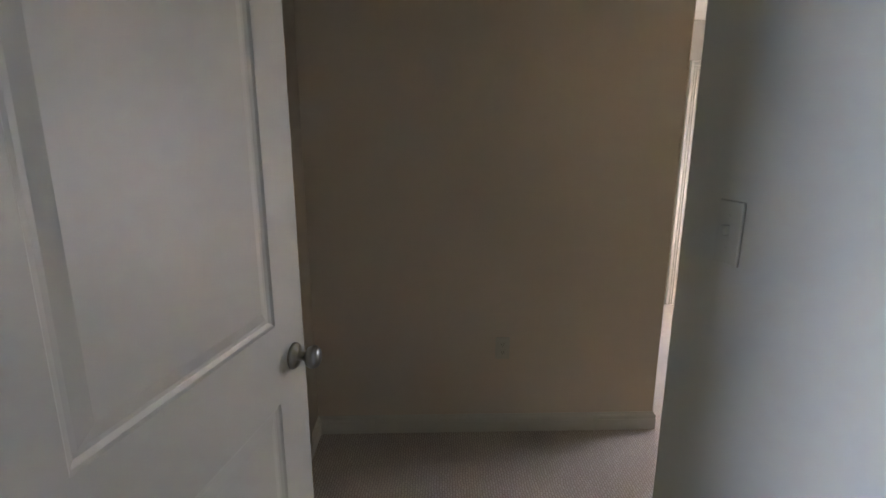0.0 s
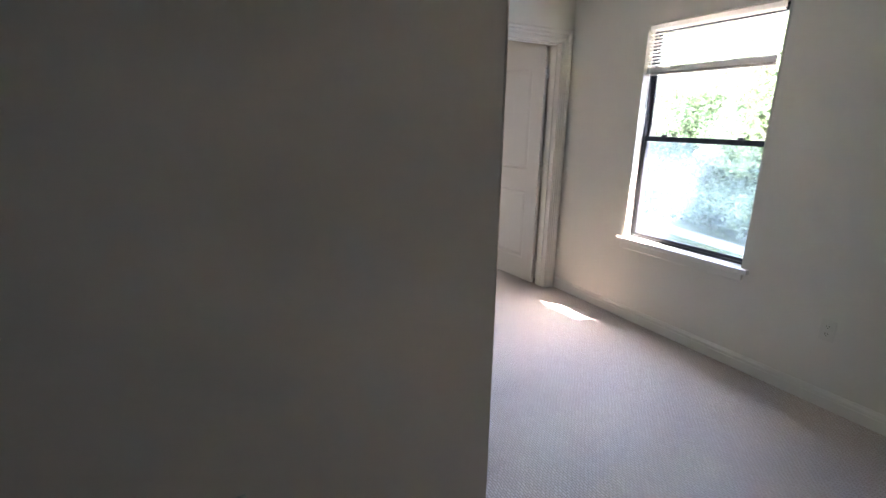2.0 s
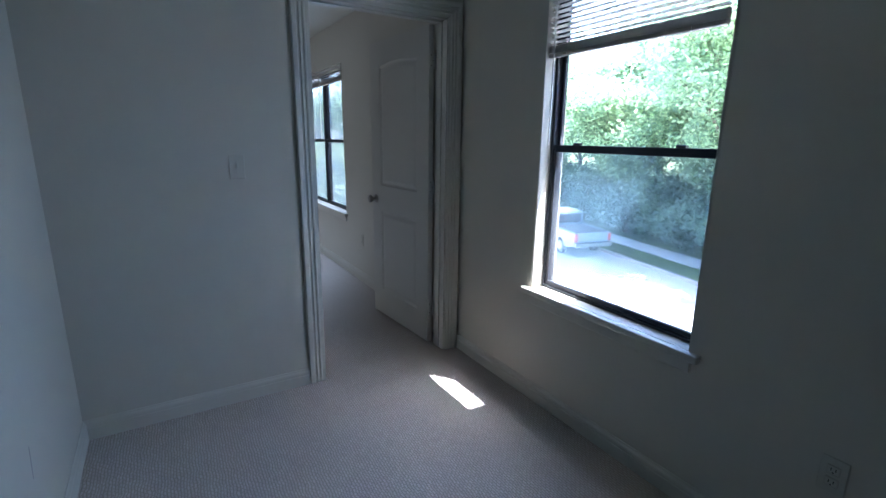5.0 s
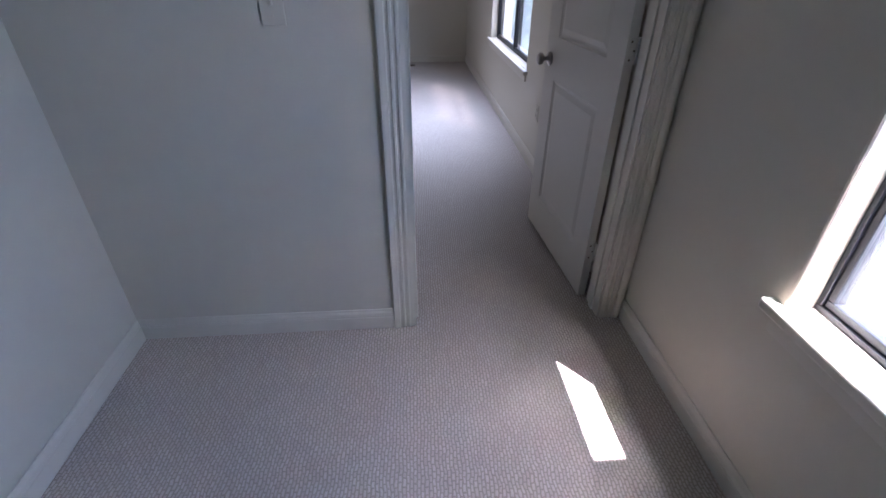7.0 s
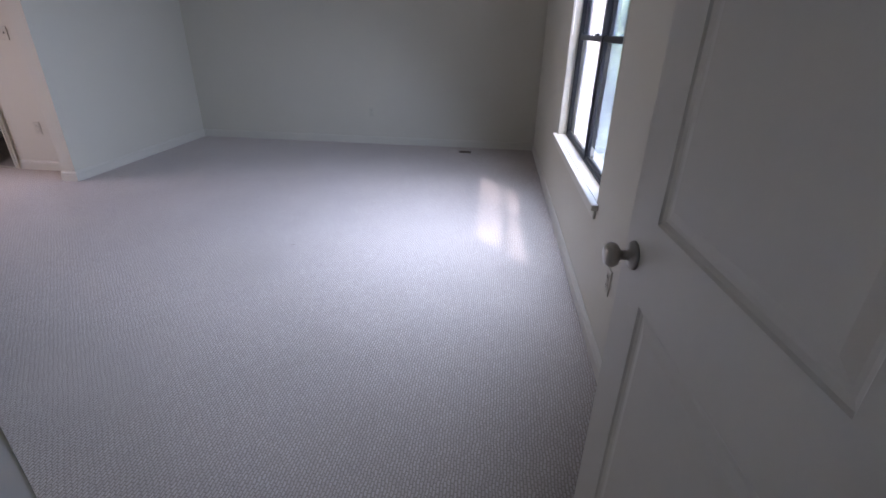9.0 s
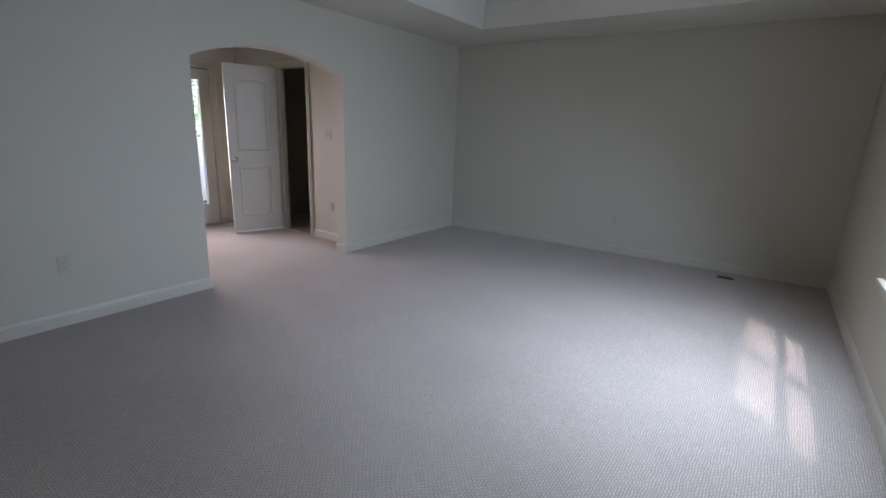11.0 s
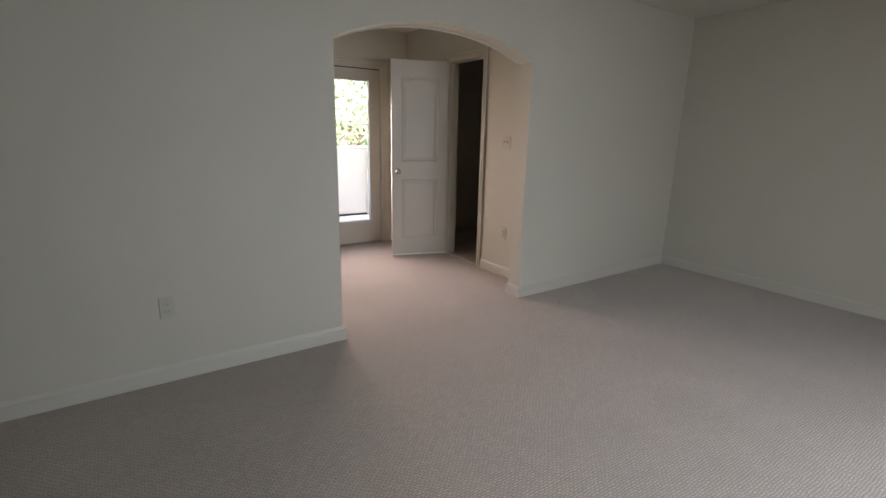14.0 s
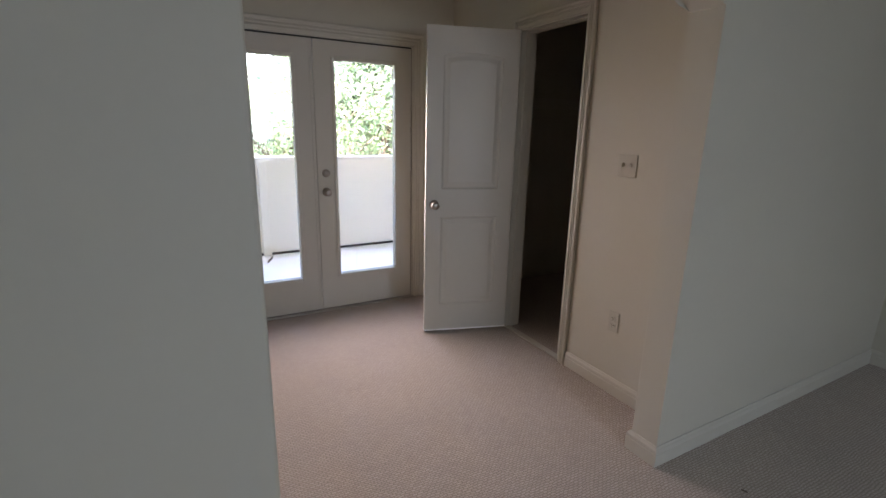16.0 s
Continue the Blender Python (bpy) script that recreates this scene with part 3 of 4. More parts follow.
def blind(y0, y1, top, bottom, label):
    """Mini blind drawn up: head rail, hanging slats, gathered slats on a bottom rail, cords and a wand."""
    b = tagged(empty("window_blind", pose(0.032, (y0 + y1) / 2, top)), label, "blind")
    hw, drop = (y1 - y0) / 2 - 0.008, bottom - top
    boxed("head_rail", SLAT, b, (-0.014, 0.014, -hw, hw, -0.03, -0.001), 0.003)
    boxed("bottom_rail", RAIL, b, (-0.014, 0.014, -hw, hw, drop, drop + 0.018), 0.004)
    slat = bmesh.new()
    rows = [[slat.verts.new((x, y, -0.0022 * (x / 0.0125) ** 2)) for x in (-0.0125, -0.006, 0, 0.006, 0.0125)] for y in (-hw, hw)]
    low = [[slat.verts.new(v.co - Vector((0, 0, 0.0008))) for v in r] for r in rows]
    for i in range(4):
        slat.faces.new((rows[0][i], rows[0][i + 1], rows[1][i + 1], rows[1][i]))
        slat.faces.new((low[0][i], low[0][i + 1], low[1][i + 1], low[1][i]))
    for i in (0, 4):
        slat.faces.new((rows[0][i], rows[1][i], low[1][i], low[0][i]))
    first = part("slat", slat, SLAT, b)
    zs = []
    z = drop + 0.020
    for k in range(14):
        zs.append((z, RAIL))
        z += 0.0026
    while z < -0.045:
        zs.append((z + 0.012, SLAT))
        z += 0.0215
    first.location.z = zs[0][0]
    for i, (zz, mt) in enumerate(zs[1:]):
        o = new("slat", first.data)
        o.parent = b
        o.location.z = zz
        if mt is SLAT:
            o.rotation_euler.y = radians(12 + 3 * math.sin(i * 1.7))
    for y in (-hw + 0.12, hw - 0.12):
        for x in (-0.0135, 0.0135):
            part("cord", lathe(bmesh.new(), [(0.0009, drop), (0.0009, -0.03)], 6, Matrix.Translation((x, y, 0))), CORD, b)
    part("wand", lathe(bmesh.new(), [(0, -0.72), (0.004, -0.72), (0.004, -0.03), (0, -0.03)], 8, Matrix.Translation((-0.022, hw - 0.05, 0))), CORD, b)
    return b


w1 = tagged(empty("window_1"), "dark single-hung window with white sill", "window", kind="structure")
single_hung(w1, -1.58, -0.715, 0.6235, 2.08)
sill(w1, -1.58, -0.715)
w2 = tagged(empty("window_2"), "pair of dark single-hung windows with white sill", "window", kind="structure")
single_hung(w2, 2.12, 2.945, 0.6235, 2.08, True)
single_hung(w2, 2.945 + 0.004, 3.80, 0.6235, 2.08, True)
sill(w2, 2.12, 3.80)
# unseen window, added as a source for the hall's blue daylight
w3 = tagged(empty("added_window_3", pose(-7.2, -4.72, 0, 0, 0, 180)), "unseen side room window, added to light the hall", "window", kind="structure")
single_hung(w3, -0.65, 0.0, 0.6235, 2.08)
single_hung(w3, 0.004, 0.65, 0.6235, 2.08)
blind(-1.545, -0.700, 2.078, 1.76, "cream mini blind drawn up at the top of the window")
blind(2.12, 2.945, 2.078, 1.93, "cream mini blind gathered up in the bedroom window")
blind(2.949, 3.80, 2.078, 1.93, "cream mini blind gathered up in the bedroom window")


# ---- french doors and balcony ----
def french_leaf(y0, y1, glass, label, hardware):
    d = tagged(empty("french_door", pose(-6.83, 0, 0)), label, "door", "pair of french doors")
    g0, g1, zb, zt = glass
    bm = bmesh.new()
    for dims in ((y0, g0, 0.015, 2.015), (g1, y1, 0.015, 2.015), (g0, g1, 0.015, zb), (g0, g1, zt, 2.015)):
        box(bm, -0.042, 0.0, *dims)
    bmesh.ops.remove_doubles(bm, verts=bm.verts, dist=0.0001)
    part("leaf", bm, DOOR, d)
    bm = bmesh.new()
    for x0, x1 in ((0.0, 0.010), (-0.052, -0.042)):
        for dims in ((g0 - 0.022, g0 + 0.004, zb - 0.022, zt + 0.022), (g1 - 0.004, g1 + 0.022, zb - 0.022, zt + 0.022), (g0 + 0.004, g1 - 0.004, zb - 0.022, zb + 0.004), (g0 + 0.004, g1 - 0.004, zt - 0.004, zt + 0.022)):
            box(bm, x0, x1, *dims, 0.003, 1)
    part("glazing_bead", bm, TRIM, d)
    p = boxed("pane", GLASS, d, (-0.024, -0.018, g0 - 0.002, g1 + 0.002, zb - 0.002, zt + 0.002))
    p.visible_shadow = False
    if hardware:
        m = pose(0.0, y0 + 0.062, 1.086, 0, 90)
        smooth(part("deadbolt", lathe(bmesh.new(), [(0, 0), (0.030, 0), (0.030, 0.006), (0.024, 0.013), (0.010, 0.015), (0, 0.015)], 24, m), NICKEL, d, "nickel deadbolt rose"))
        boxed("thumb_turn", NICKEL, d, (0.013, 0.034, y0 + 0.045, y0 + 0.085, 1.079, 1.093), 0.004)
        smooth(part("knob", lathe(bmesh.new(), KNOB, 24, pose(0.0, y0 + 0.062, 0.946, 0, 90)), NICKEL, d, "nickel knob"))
    else:
        boxed("astragal", DOOR, d, (0.0, 0.006, y1 - 0.022, y1 - 0.002, 0.02, 2.01))
    sd = (y1, y1 + 0.0035) if hardware else (y0 - 0.0035, y0)
    boxed("weatherstrip", SLOT, d, (-0.040, -0.002, y0, y1, 2.015, 2.0265), 0, "dark rubber weatherstrip")
    boxed("weatherstrip", SLOT, d, (-0.040, -0.003, *sd, 0.02, 2.015), 0, "dark rubber weatherstrip")
    boxed("door_sweep", SLOT, d, (-0.040, -0.004, y0, y1, 0.0125, 0.0148), 0, "dark rubber sweep")
    for z in (0.25, 1.05, 1.85):
        boxed("hinge", NICKEL, d, (-0.002, 0.004, (y1 - 0.004) if hardware else y0 - 0.002, (y1 + 0.006) if hardware else y0 + 0.008, z - 0.045, z + 0.045), 0.001)
    return d


door_frame("door_frame_4", pose(-6.82, 3.73, 0, 0, 0, -90), 1.57, 2.045, 0.13, "white casing round the french doors")
french_leaf(2.947, 3.708, (3.094, 3.570, 0.284, 1.890), "white french door with one tall glass pane, deadbolt and knob", True)
french_leaf(2.182, 2.943, (2.318, 2.797, 0.284, 1.890), "white fixed french door with one tall glass pane", False)
tagged(boxed("threshold", NICKEL, None, (-6.96, -6.80, 2.16, 3.73, -0.02, 0.012), 0.004), "worn metal threshold under the french doors", "threshold", kind="structure")


def balcony():
    tagged(boxed("balcony_floor", DECK, None, (-8.98, -6.95, 0.6, 5.2, -0.2, -0.03)), kind="structure")
    par = tagged(empty("balcony_parapet", pose(-8.85, 0, -0.03)), "cream lap-sided balcony parapet with posts", "parapet", kind="structure")
    boxed("core", SIDING, par, (-0.10, -0.012, 0.6, 5.2, 0.025, 1.08))
    first = None
    for k in range(7):
        if first is None:
            bm = sweep(bmesh.new(), [Vector((x, 0.6, z)) for x, z in ((-0.012, 0.0), (0.020, 0.0), (0.001, 0.152), (-0.012, 0.152))], [Vector((x, 5.2, z)) for x, z in ((-0.012, 0.0), (0.020, 0.0), (0.001, 0.152), (-0.012, 0.152))])
            first = part("board", bm, SIDING, par)
            first.location.z = 0.03
        else:
            o = new("board", first.data)
            o.parent = par
            o.location.z = 0.03 + 0.150 * k
    boxed("base_strip", SLOT, par, (-0.012, 0.016, 0.6, 5.2, 0.0, 0.03))
    for y in (1.6, 2.83, 4.5):
        boxed("post", SIDING, par, (0.012, 0.045, y - 0.045, y + 0.045, 0.0, 1.08), 0.004)
    boxed("cap_rail", SIDING, par, (-0.13, 0.06, 0.55, 5.25, 1.08, 1.115), 0.006)
    for y0, y1 in ((0.5, 0.6), (5.2, 5.3)):
        tagged(boxed("balcony_side", SIDING, None, (-8.95, -6.95, y0, y1, -0.2, 1.08)), kind="structure")
    st = tagged(part("dry_stick", sweep(bmesh.new(), [Vector((-8.70, 2.86, -0.03)), Vector((-8.68, 2.86, -0.03)), Vector((-8.69, 2.86, -0.005))], [Vector((-8.52, 2.78, -0.03)), Vector((-8.50, 2.78, -0.03)), Vector((-8.51, 2.78, -0.01))]), BARK), "dry brown stick lying on the balcony floor", "stick")


balcony()


# ---- plates, vents, closet fittings ----
def wall_plate(kind_, m, label, gangs=1):
    """Local x along the wall, y out of it. kind_: outlet or switch."""
    w = 0.035 + 0.023 * (gangs - 1)
    p = tagged(empty("light_switch" if kind_ == "switch" else "wall_outlet", m), label, kind_)
    boxed("plate", PLATE, p, (-w, w, 0.0, 0.006, -0.058, 0.058), 0.003)
    for g in range(gangs):
        cx = (g - (gangs - 1) / 2) * 0.046
        if kind_ == "switch":
            boxed("toggle", PLATE, p, (cx - 0.005, cx + 0.005, 0.004, 0.018, -0.004, 0.014), 0.002)
            boxed("slot", PLATE, p, (cx - 0.006, cx + 0.006, 0.0055, 0.0066, -0.013, 0.013))
        for z in ((-0.030, 0.030) if kind_ == "switch" else (0.0,)):
            part("screw", lathe(bmesh.new(), [(0, 0), (0.0035, 0), (0.002, 0.0012), (0, 0.0012)], 10, pose(cx, 0.006, z, -90)), PLATE, p)
        if kind_ == "outlet":
            for z in (-0.020, 0.020):
                s = boxed("socket", PLATE, p, (cx - 0.017, cx + 0.017, 0.005, 0.0085, z - 0.014, z + 0.014), 0.003)
                for dx in (-0.006, 0.006):
                    boxed("slot", SLOT, s, (cx + dx - 0.0012, cx + dx + 0.0012, 0.0080, 0.0092, z - 0.003, z + 0.006))
                boxed("slot", SLOT, s, (cx - 0.002, cx + 0.002, 0.0080, 0.0092, z - 0.010, z - 0.0065))
    return p


wall_plate("outlet", pose(-2.835, -1.946, 0.455, 0, 0, 180), "cream outlet plate low on the hall wall")
wall_plate("switch", pose(-1.295, 0.0, 1.235, 0, 0, 180), "cream light switch beside the bedroom doorway")
wall_plate("switch", pose(-2.65, -3.28, 1.275, 0, 0, 90), "cream light switch on the hall wall")
wall_plate("outlet", pose(0.0, -2.06, 0.42, 0, 0, 90), "cream outlet plate under the window wall")
wall_plate("outlet", pose(0.0, 1.69, 0.42, 0, 0, 90), "cream outlet plate below the bedroom window")
wall_plate("outlet", pose(-4.41, 1.235, 0.42, 0, 0, -90), "cream outlet plate beside the arch")
wall_plate("outlet", pose(-2.08, 5.90, 0.40, 0, 0, 180), "cream outlet plate on the far bedroom wall")
wall_plate("switch", pose(-4.985, 4.07, 1.265, 0, 0, 180), "cream double light switch in the nook", 2)
wall_plate("outlet", pose(-4.955, 4.07, 0.42, 0, 0, 180), "cream outlet plate in the nook")


def register(name, m, w, d, slats, mat, label):
    r = tagged(empty(name, m), label, "vent")
    bm = bmesh.new()
    f = 0.022
    for dims in ((-w, w, -d, -d + f), (-w, w, d - f, d), (-w, -w + f, -d + f, d - f), (w - f, w, -d + f, d - f)):
        box(bm, *dims, 0.0, 0.007, 0.002, 1)
    part("frame", bm, mat, r)
    boxed("backing", SLOT, r, (-w + f, w - f, -d + f, d - f, 0.0, 0.002))
    for k in range(slats):
        y = -d + f + (2 * d - 2 * f) * (k + 0.5) / slats
        s = boxed("slat", mat, r, (-w + f, w - f, -0.004, 0.004, -0.0008, 0.0008))
        s.location = (0, y, 0.005)
        s.rotation_euler.x = radians(35)
    return r


register("floor_register", pose(-0.85, 5.64, 0.0), 0.075, 0.042, 4, BRASS, "small brown metal floor register at the far wall")
register("ceiling_vent", pose(-3.86, 2.80, H, 180, 0, 90), 0.16, 0.09, 8, VENT, "white ceiling air vent with dark slots")
smoke = tagged(empty("smoke_alarm", pose(-3.78, 3.22, H, 180)), "round cream smoke alarm on the ceiling", "alarm")
smooth(part("case", lathe(bmesh.new(), [(0, 0), (0.062, 0), (0.062, 0.018), (0.052, 0.030), (0.02, 0.034), (0, 0.034)], 28), PLATE, smoke))

chain = tagged(empty("pull_chain", pose(-2.05, 3.0, H + 0.30)), "thin metal pull chain hanging from the tray ceiling", "pull chain")
part("chain", lathe(bmesh.new(), [(0.0018 + 0.0009 * (k % 2), -0.57 + 0.005 * k) for k in range(115)], 6), NICKEL, chain)
smooth(part("canopy", lathe(bmesh.new(), [(0, 0), (0.02, 0), (0.017, -0.012), (0.006, -0.018), (0, -0.018)], 16), NICKEL, chain))
smooth(part("pull", lathe(bmesh.new(), [(0, -0.61), (0.007, -0.607), (0.008, -0.595), (0.004, -0.575), (0, -0.57)], 12), NICKEL, chain, "small metal bell pull"))


def closet():
    tagged(boxed("closet_shelf", SHELF, None, (-6.82, -4.545, 5.53, 5.89, 1.72, 1.74), 0.003), "long painted closet shelf against the back wall", "shelf")
    rod = tagged(part("closet_rod", lathe(bmesh.new(), [(0, -6.82), (0.016, -6.82), (0.016, -4.545), (0, -4.545)], 16, pose(0, 5.60, 1.64, 0, 90) @ Matrix.Diagonal((1, 1, 1, 1))), NICKEL), "metal hanging rod under the closet shelf", "rod")
    tagged(boxed("closet_threshold", TRIM, None, (-5.925, -5.363, 4.066, 4.112, 0.0, 0.009), 0.003), "pale worn transition strip on the closet floor", "threshold")
    tagged(boxed("shelf_cleat", SHELF, None, (-6.82, -6.80, 4.6, 5.53, 1.63, 1.72)), "painted shelf cleat on the closet wall", "cleat")


closet()


# ---- house outside, ground, street, trees ----
G = -3.6
tagged(boxed("wall_lower_storey", STUCCO, None, (-7.34, 0.148, -5.74, 6.04, G, -0.101)), kind="structure")


def roof():
    bm = bmesh.new()
    # x0 reaches out over the balcony, an unseen overhang added to shade the parapet
    x0, x1, y0, y1, z = -8.75, 0.20, -6.1, 6.2, 2.92
    a = [Vector((x0, y, zz)) for y, zz in ((y0, z), (y0, z + 0.12), ((y0 + y1) / 2, z + 0.55), (y1, z + 0.12), (y1, z))]
    sweep(bm, a, [Vector((x1, p.y, p.z)) for p in a])
    tagged(part("roof", bm, ROOF), kind="structure")


roof()
# an eave over window_1 and a wing south of it, both unseen, added to bound its sun patch
tagged(boxed("added_eave", SIDING, None, (0.15, 0.535, -3.2, 0.35, 2.58, 2.66)), kind="structure")
tagged(boxed("added_wing", STUCCO, None, (0.152, 2.3, -5.74, -2.02, G, 2.98)), kind="structure")


def neighbour():
    h = tagged(empty("town_house", pose(-3.5, 12.5, G)), "cream town house next door with lap siding", "house")
    boxed("wall", SIDING, h, (-4.6, 4.6, -4.3, 4.3, 0, 6.3))
    bm = bmesh.new()
    a = [Vector((x, -4.6, z)) for x, z in ((-4.9, 6.3), (0, 8.4), (4.9, 6.3))]
    sweep(bm, a, [Vector((p.x, 4.6, p.z)) for p in a])
    part("roof", bm, ROOF, h)
    for k in range(36):
        o = part("board", sweep(bmesh.new(), [Vector((x, -4.3, z)) for x, z in ((4.6, 0), (4.622, 0), (4.604, 0.17))], [Vector((x, 4.3, z)) for x, z in ((4.6, 0), (4.622, 0), (4.604, 0.17))]), SIDING, h) if k == 0 else new("board", o.data)
        o.parent, o.location.z = h, 0.172 * k
    boxed("corner_board", TRIM, h, (4.56, 4.64, -4.33, -4.22, 0, 6.3))
    for z in (0.9, 4.1):
        w = boxed("window", DARKGLASS, h, (0.6, 1.6, -4.335, -4.30, z, z + 1.4))
        boxed("frame", TRIM, w, (0.5, 0.6, -4.36, -4.30, z - 0.1, z + 1.5))
        boxed("frame", TRIM, w, (1.6, 1.7, -4.36, -4.30, z - 0.1, z + 1.5))
        boxed("frame", TRIM, w, (0.6, 1.6, -4.36, -4.30, z + 1.4, z + 1.5))
        boxed("frame", TRIM, w, (0.6, 1.6, -4.36, -4.30, z - 0.1, z))


neighbour()
bm = bmesh.new()
bmesh.ops.create_grid(bm, x_segments=1, y_segments=1, size=900)
bmesh.ops.translate(bm, verts=bm.verts, vec=(0, 0, G - 0.14))
tagged(part("ground", bm, GRASS), kind="structure")
# the street runs a little askew to the house
STREET = pose(15.3, 8.7, G, 0, 0, -12.6)


def street():
    def strip(name, mat, x0, x1, z, z0=-0.3):
        o = boxed(name, mat, None, (x0, x1, -70, 70, z0, z))
        o.matrix_world = STREET
        return tagged(o, kind="structure")
    strip("road", ASPHALT, -11.0, 0.0, -0.13)
    for x in (-11.15, 0.0):
        strip("kerb", KERB, x, x + 0.15, 0.0)
    strip("pavement", KERB, 1.6, 2.9, 0.0)
    strip("verge", GRASS, 0.15, 1.6, -0.02)
    strip("bank", GRASS, 2.9, 40.0, 0.01)
    strip("lawn", GRASS, -14.2, -11.15, -0.02)


street()


def pickup():
    t = tagged(empty("pickup_truck", STREET @ pose(-1.15, 2.6, -0.13)), "silver pickup truck parked at the kerb", "truck")

    def hull(name, pts, w0, w1, mat, parent, label=""):
        a = [Vector((-w0, y, z)) for y, z in pts]
        b = [Vector((w1, y, z)) for y, z in pts]
        bm = sweep(bmesh.new(), a, b)
        bmesh.ops.bevel(bm, geom=list(bm.edges), offset=0.03, segments=2, affect="EDGES")
        return part(name, bm, mat, parent, label)
    body = hull("body", [(0.0, 0.55), (0.0, 1.12), (2.0, 1.14), (3.9, 1.14), (5.3, 1.02), (5.42, 0.55), (4.9, 0.42), (0.5, 0.42)], 0.95, 0.95, CARPAINT, t)
    hull("cab", [(1.95, 1.13), (2.05, 1.78), (3.2, 1.82), (3.9, 1.14)], 0.82, 0.82, CARPAINT, t)
    hull("bed", [(0.08, 1.1), (0.08, 1.145), (1.9, 1.155), (1.9, 1.1)], 0.80, 0.80, SLOT, t, "dark open truck bed")
    hull("side_window", [(2.15, 1.2), (2.2, 1.7), (3.15, 1.74), (3.7, 1.2)], 0.835, 0.835, DARKGLASS, t)
    boxed("rear_window", DARKGLASS, t, (-0.66, 0.66, 1.93, 1.99, 1.25, 1.68))
    boxed("bumper", NICKEL, t, (-0.95, 0.95, -0.12, 0.02, 0.50, 0.68), 0.03)
    boxed("tailgate", CARPAINT, t, (-0.74, 0.74, -0.015, 0.01, 0.70, 1.11), 0.01)
    for s in (-1, 1):
        boxed("tail_lamp", LAMPRED, t, (min(s * 0.79, s * 0.955), max(s * 0.79, s * 0.955), -0.02, 0.10, 0.72, 1.08), 0.02)
        for y in (1.15, 4.35):
            w = smooth(part("wheel", lathe(bmesh.new(), [(0.20, -0.12), (0.34, -0.12), (0.38, -0.08), (0.38, 0.08), (0.34, 0.12), (0.20, 0.12)], 28, pose(s * 0.86, y, 0.38, 0, 90)), TYRE, t))
            part("rim", lathe(bmesh.new(), [(0, -0.09), (0.10, -0.10), (0.21, -0.11), (0.21, 0.11), (0.10, 0.10), (0, 0.09)], 20, pose(s * 0.86, y, 0.38, 0, 90)), NICKEL, w)


pickup()


def tree_data(seed, h, spread, leaves, leaf, thin=1.0, size=1.0):
    """Trunk with limbs, and a crown of many small leaves along its twigs."""
    rnd = random.Random(seed)
    bm = bmesh.new()
    tips = []

    def limb(p, d, length, r, depth):
        q = p
        for k in range(4):
            d2 = (d + Vector((rnd.uniform(-1, 1), rnd.uniform(-1, 1), rnd.uniform(-0.3, 0.6))) * 0.22).normalized()
            e = q + d2 * length / 4
            r2 = r * 0.82
            up = d2.orthogonal().normalized()
            sd = d2.cross(up)
            a = [q + (up * math.cos(i * math.tau / 6) + sd * math.sin(i * math.tau / 6)) * r for i in range(6)]
            b = [e + (up * math.cos(i * math.tau / 6) + sd * math.sin(i * math.tau / 6)) * r2 for i in range(6)]
            sweep(bm, a, b)
            q, d, r = e, d2, r2
            if depth >= 2:
                tips.append(q.copy())
            if depth < 3 and (k >= 1 or depth > 0):
                for _ in range(2 if depth < 2 else 1):
                    a1 = rnd.uniform(0, math.tau)
                    out = Vector((math.cos(a1) * spread, math.sin(a1) * spread, rnd.uniform(0.05, 0.9))).normalized()
                    limb(q, (d * 0.5 + out).normalized(), length * rnd.uniform(0.42, 0.62), r * 0.55, depth + 1)
        tips.append(q.copy())

    limb(Vector((0, 0, -0.1)), Vector((0, 0, 1)), h * 0.62, h * 0.022, 0)
    wood = bpy.data.meshes.new("trunk")
    bm.to_mesh(wood)
    bm.free()
    wood.materials.append(BARK)
    vs, fs = [], []
    for _ in range(leaves):
        c = rnd.choice(tips) + Vector((rnd.gauss(0, 0.32), rnd.gauss(0, 0.32), rnd.gauss(-0.05, 0.26))) * thin
        a = Vector((rnd.uniform(-1, 1), rnd.uniform(-1, 1), rnd.uniform(-0.9, 0.3))).normalized()
        s = a.cross(Vector((rnd.uniform(-1, 1), rnd.uniform(-1, 1), rnd.uniform(-1, 1)))).normalized()
        L, W = rnd.uniform(0.12, 0.28) * size, rnd.uniform(0.035, 0.075) * size
        i = len(vs)
        vs += [c, c + a * L * 0.5 + s * W, c + a * L, c + a * L * 0.5 - s * W]
        fs.append((i, i + 1, i + 2, i + 3))
    crown = bpy.data.meshes.new("crown")
    crown.from_pydata([tuple(v) for v in vs], [], fs)
    crown.materials.append(leaf)
    return wood, crown


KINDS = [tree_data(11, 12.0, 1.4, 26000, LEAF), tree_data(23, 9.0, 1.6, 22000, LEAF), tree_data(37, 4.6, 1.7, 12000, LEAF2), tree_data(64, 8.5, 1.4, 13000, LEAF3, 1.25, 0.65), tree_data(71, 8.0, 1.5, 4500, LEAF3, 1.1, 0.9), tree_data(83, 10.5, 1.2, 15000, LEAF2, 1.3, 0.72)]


def tree(kind_, m, label, name="tree"):
    t = tagged(empty(name, m), label, "tree" if name == "tree" else "shrub")
    for nm, me in zip(("trunk", "crown"), KINDS[kind_]):
        o = new(nm, me)
        o.parent = t
    return t


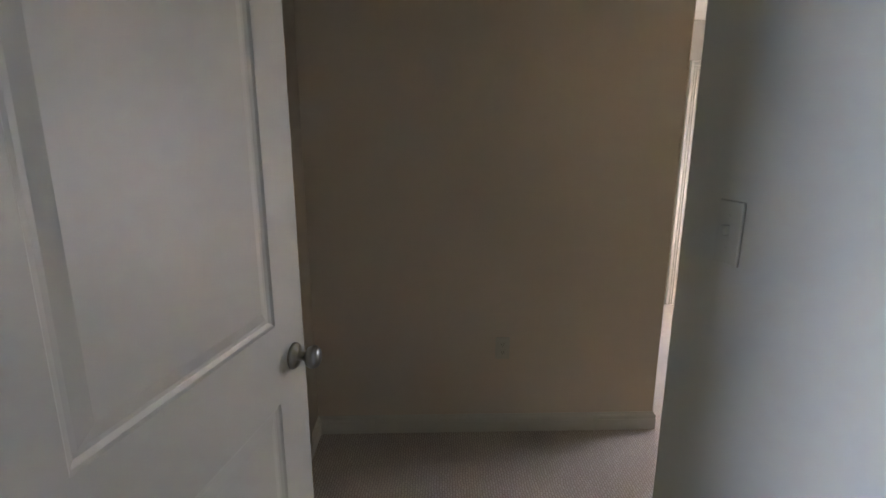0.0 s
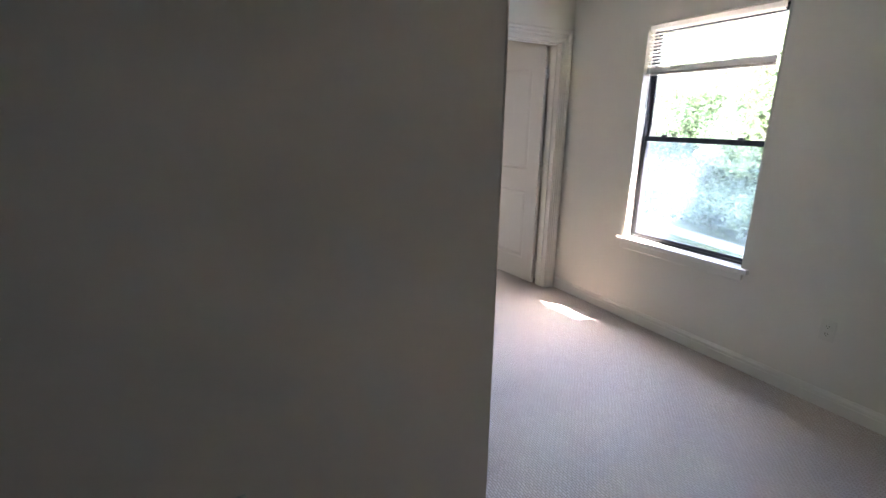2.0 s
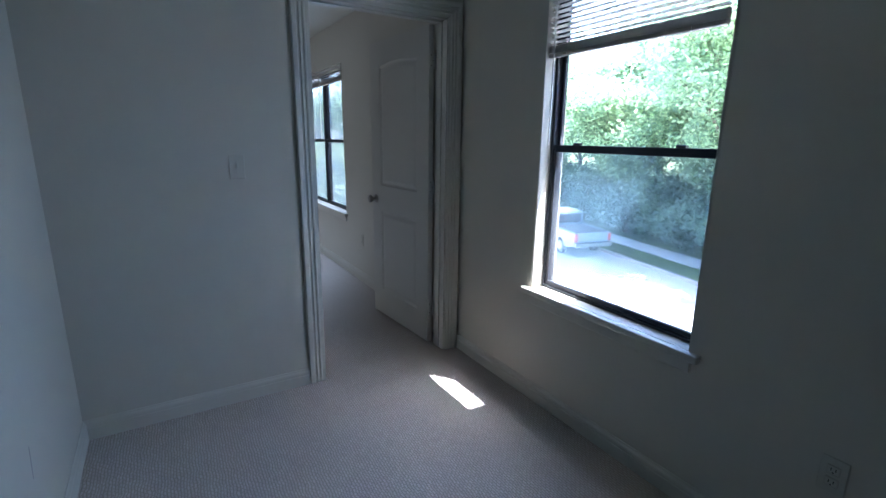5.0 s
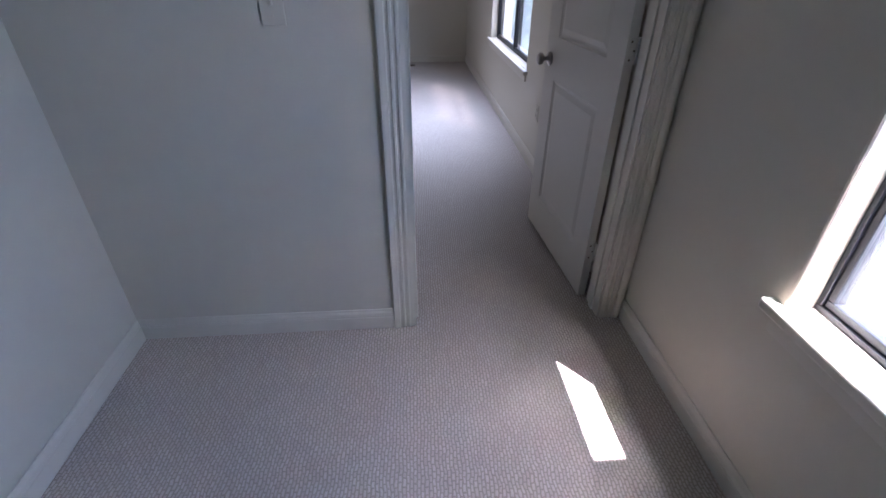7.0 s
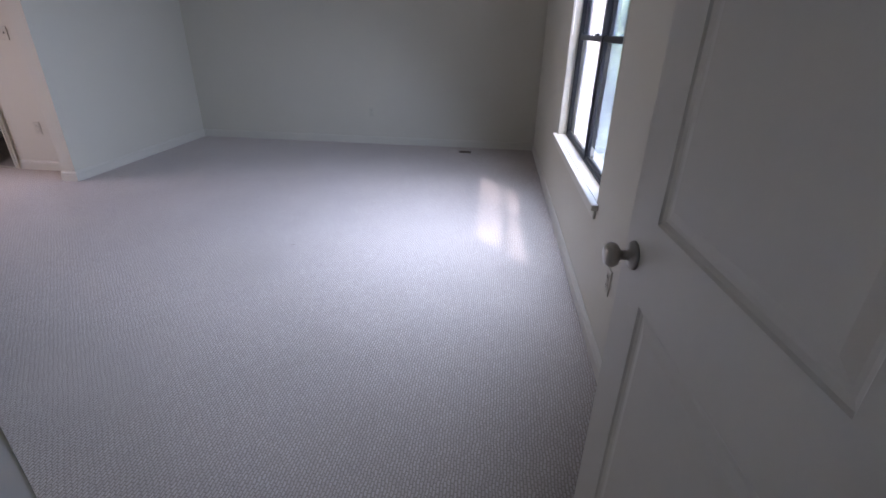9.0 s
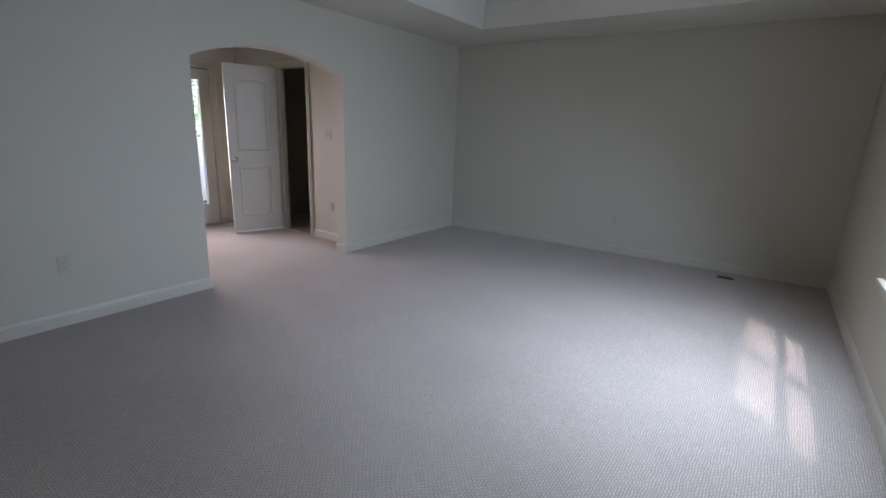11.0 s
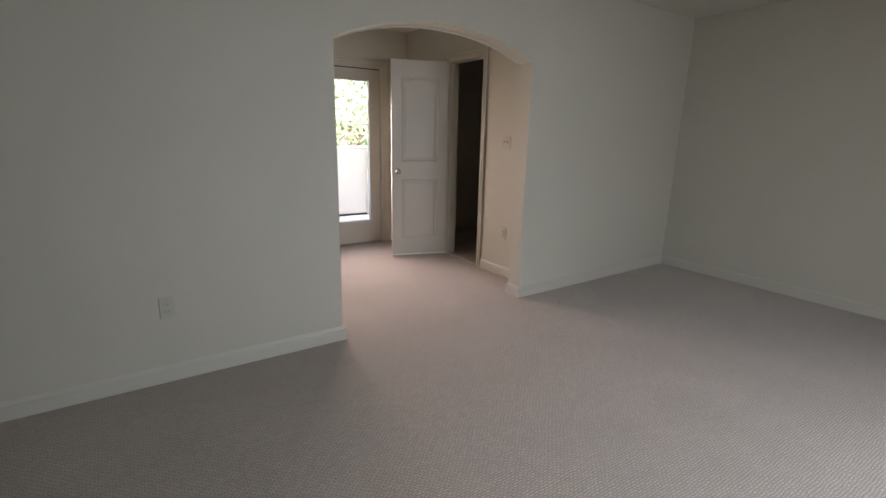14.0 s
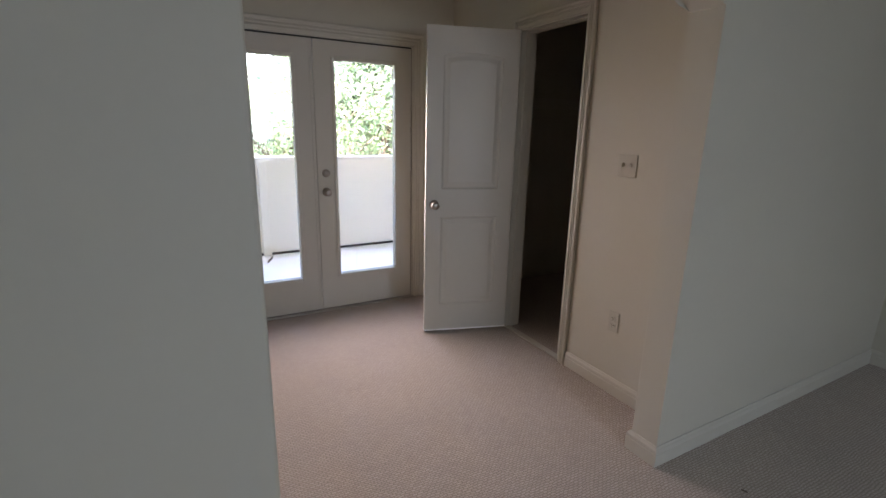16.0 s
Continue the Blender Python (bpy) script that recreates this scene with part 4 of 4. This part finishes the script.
rt = random.Random(5)
for i in range(15):
    tree(i % 2, STREET @ pose(3.6 + 1.9 * (i % 3) + rt.uniform(-0.5, 0.5), -20 + 3.0 * i + rt.uniform(-0.8, 0.8), 0, 0, 0, rt.uniform(0, 360)), "tall leafy green tree across the street")
for i in range(22):
    tree(2, STREET @ pose(3.5 + 1.5 * (i % 2) + rt.uniform(-0.3, 0.3), -22 + 2.1 * i + rt.uniform(-0.5, 0.5), -1.0, 0, 0, rt.uniform(0, 360)), "dark green bushy undergrowth behind the pavement", "shrub")
for i in range(12):
    tree(i % 2, STREET @ pose(12 + 3 * (i % 2), -32 + 6.0 * i, 0.5, 0, 0, rt.uniform(0, 360)), "tall leafy green tree across the street")
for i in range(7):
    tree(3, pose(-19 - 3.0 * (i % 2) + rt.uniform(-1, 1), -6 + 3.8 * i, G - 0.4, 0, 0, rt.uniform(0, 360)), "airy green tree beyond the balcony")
for i in range(11):
    tree(0, STREET @ pose(8.6 + rt.uniform(-0.6, 0.6), -12 + 3.1 * i, -0.2, 0, 0, rt.uniform(0, 360)), "tall leafy green tree across the street")
for x, y in ((-17.6, 7.4), (-19.0, 10.3), (-20.5, 6.2)):
    tree(5, pose(x, y, G - 0.6, 0, 0, rt.uniform(0, 360)), "airy tall tree beyond the balcony")
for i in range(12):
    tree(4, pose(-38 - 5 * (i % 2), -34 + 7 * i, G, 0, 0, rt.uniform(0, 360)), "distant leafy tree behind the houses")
for x, y, k in ((2.9, 10.2, 2), (4.3, 11.8, 2), (3.2, 13.4, 2), (5.6, 13.0, 2), (4.6, 15.5, 2), (6.6, 16.4, 1), (3.0, 17.0, 1)):
    tree(k, pose(x, y, G - (0.5 if k == 2 else 0), 0, 0, rt.uniform(0, 360)), "dark leafy garden shrub near the next house" if k == 2 else "leafy garden tree near the next house", "shrub" if k == 2 else "tree")


# ---- scuffs and lint ----
def mark(name, m, w, h, mat, label, category):
    """A thin ragged smear lying on a surface; local x and z in the surface, y out of it."""
    rnd = random.Random(name + label + str(m.translation.x))
    bm = bmesh.new()
    k = 9
    up = [(-w + 2 * w * i / (k - 1), h * rnd.uniform(0.3, 1.0)) for i in range(k)]
    dn = [(x, -h * rnd.uniform(0.3, 1.0)) for x, _ in reversed(up)]
    sweep(bm, [Vector((x, 0.0, z)) for x, z in up + dn], [Vector((x, 0.0006, z)) for x, z in up + dn])
    o = part(name, bm, mat)
    o.matrix_world = m
    return tagged(o, label, category)


SMEAR = material("scuff_grey", (0.30, 0.28, 0.27), 0.7, vary=0.2, big=30, bump=0)
mark("scuff_mark", pose(-2.40, 0.12, 0.40, 0, 72, 0), 0.045, 0.0025, SMEAR, "thin grey scuff on the painted wall", "scuff")
mark("scuff_mark", pose(-2.52, 0.12, 0.42, 0, 85, 0), 0.03, 0.002, SMEAR, "thin grey scuff on the painted wall", "scuff")
mark("scuff_mark", pose(-2.045, -0.805, 0.42, 0, 80, -90), 0.05, 0.002, SMEAR, "thin grey scuff low on the painted wall", "scuff")
mark("lint_speck", pose(-4.13, 3.98, 0.002, 90, 0, 20), 0.012, 0.008, BARK, "dark bit of lint lying on the carpet", "lint")
mark("lint_speck", pose(-1.856, 2.70, 0.002, 90, 0, 50), 0.010, 0.006, BARK, "dark bit of lint lying on the carpet", "lint")
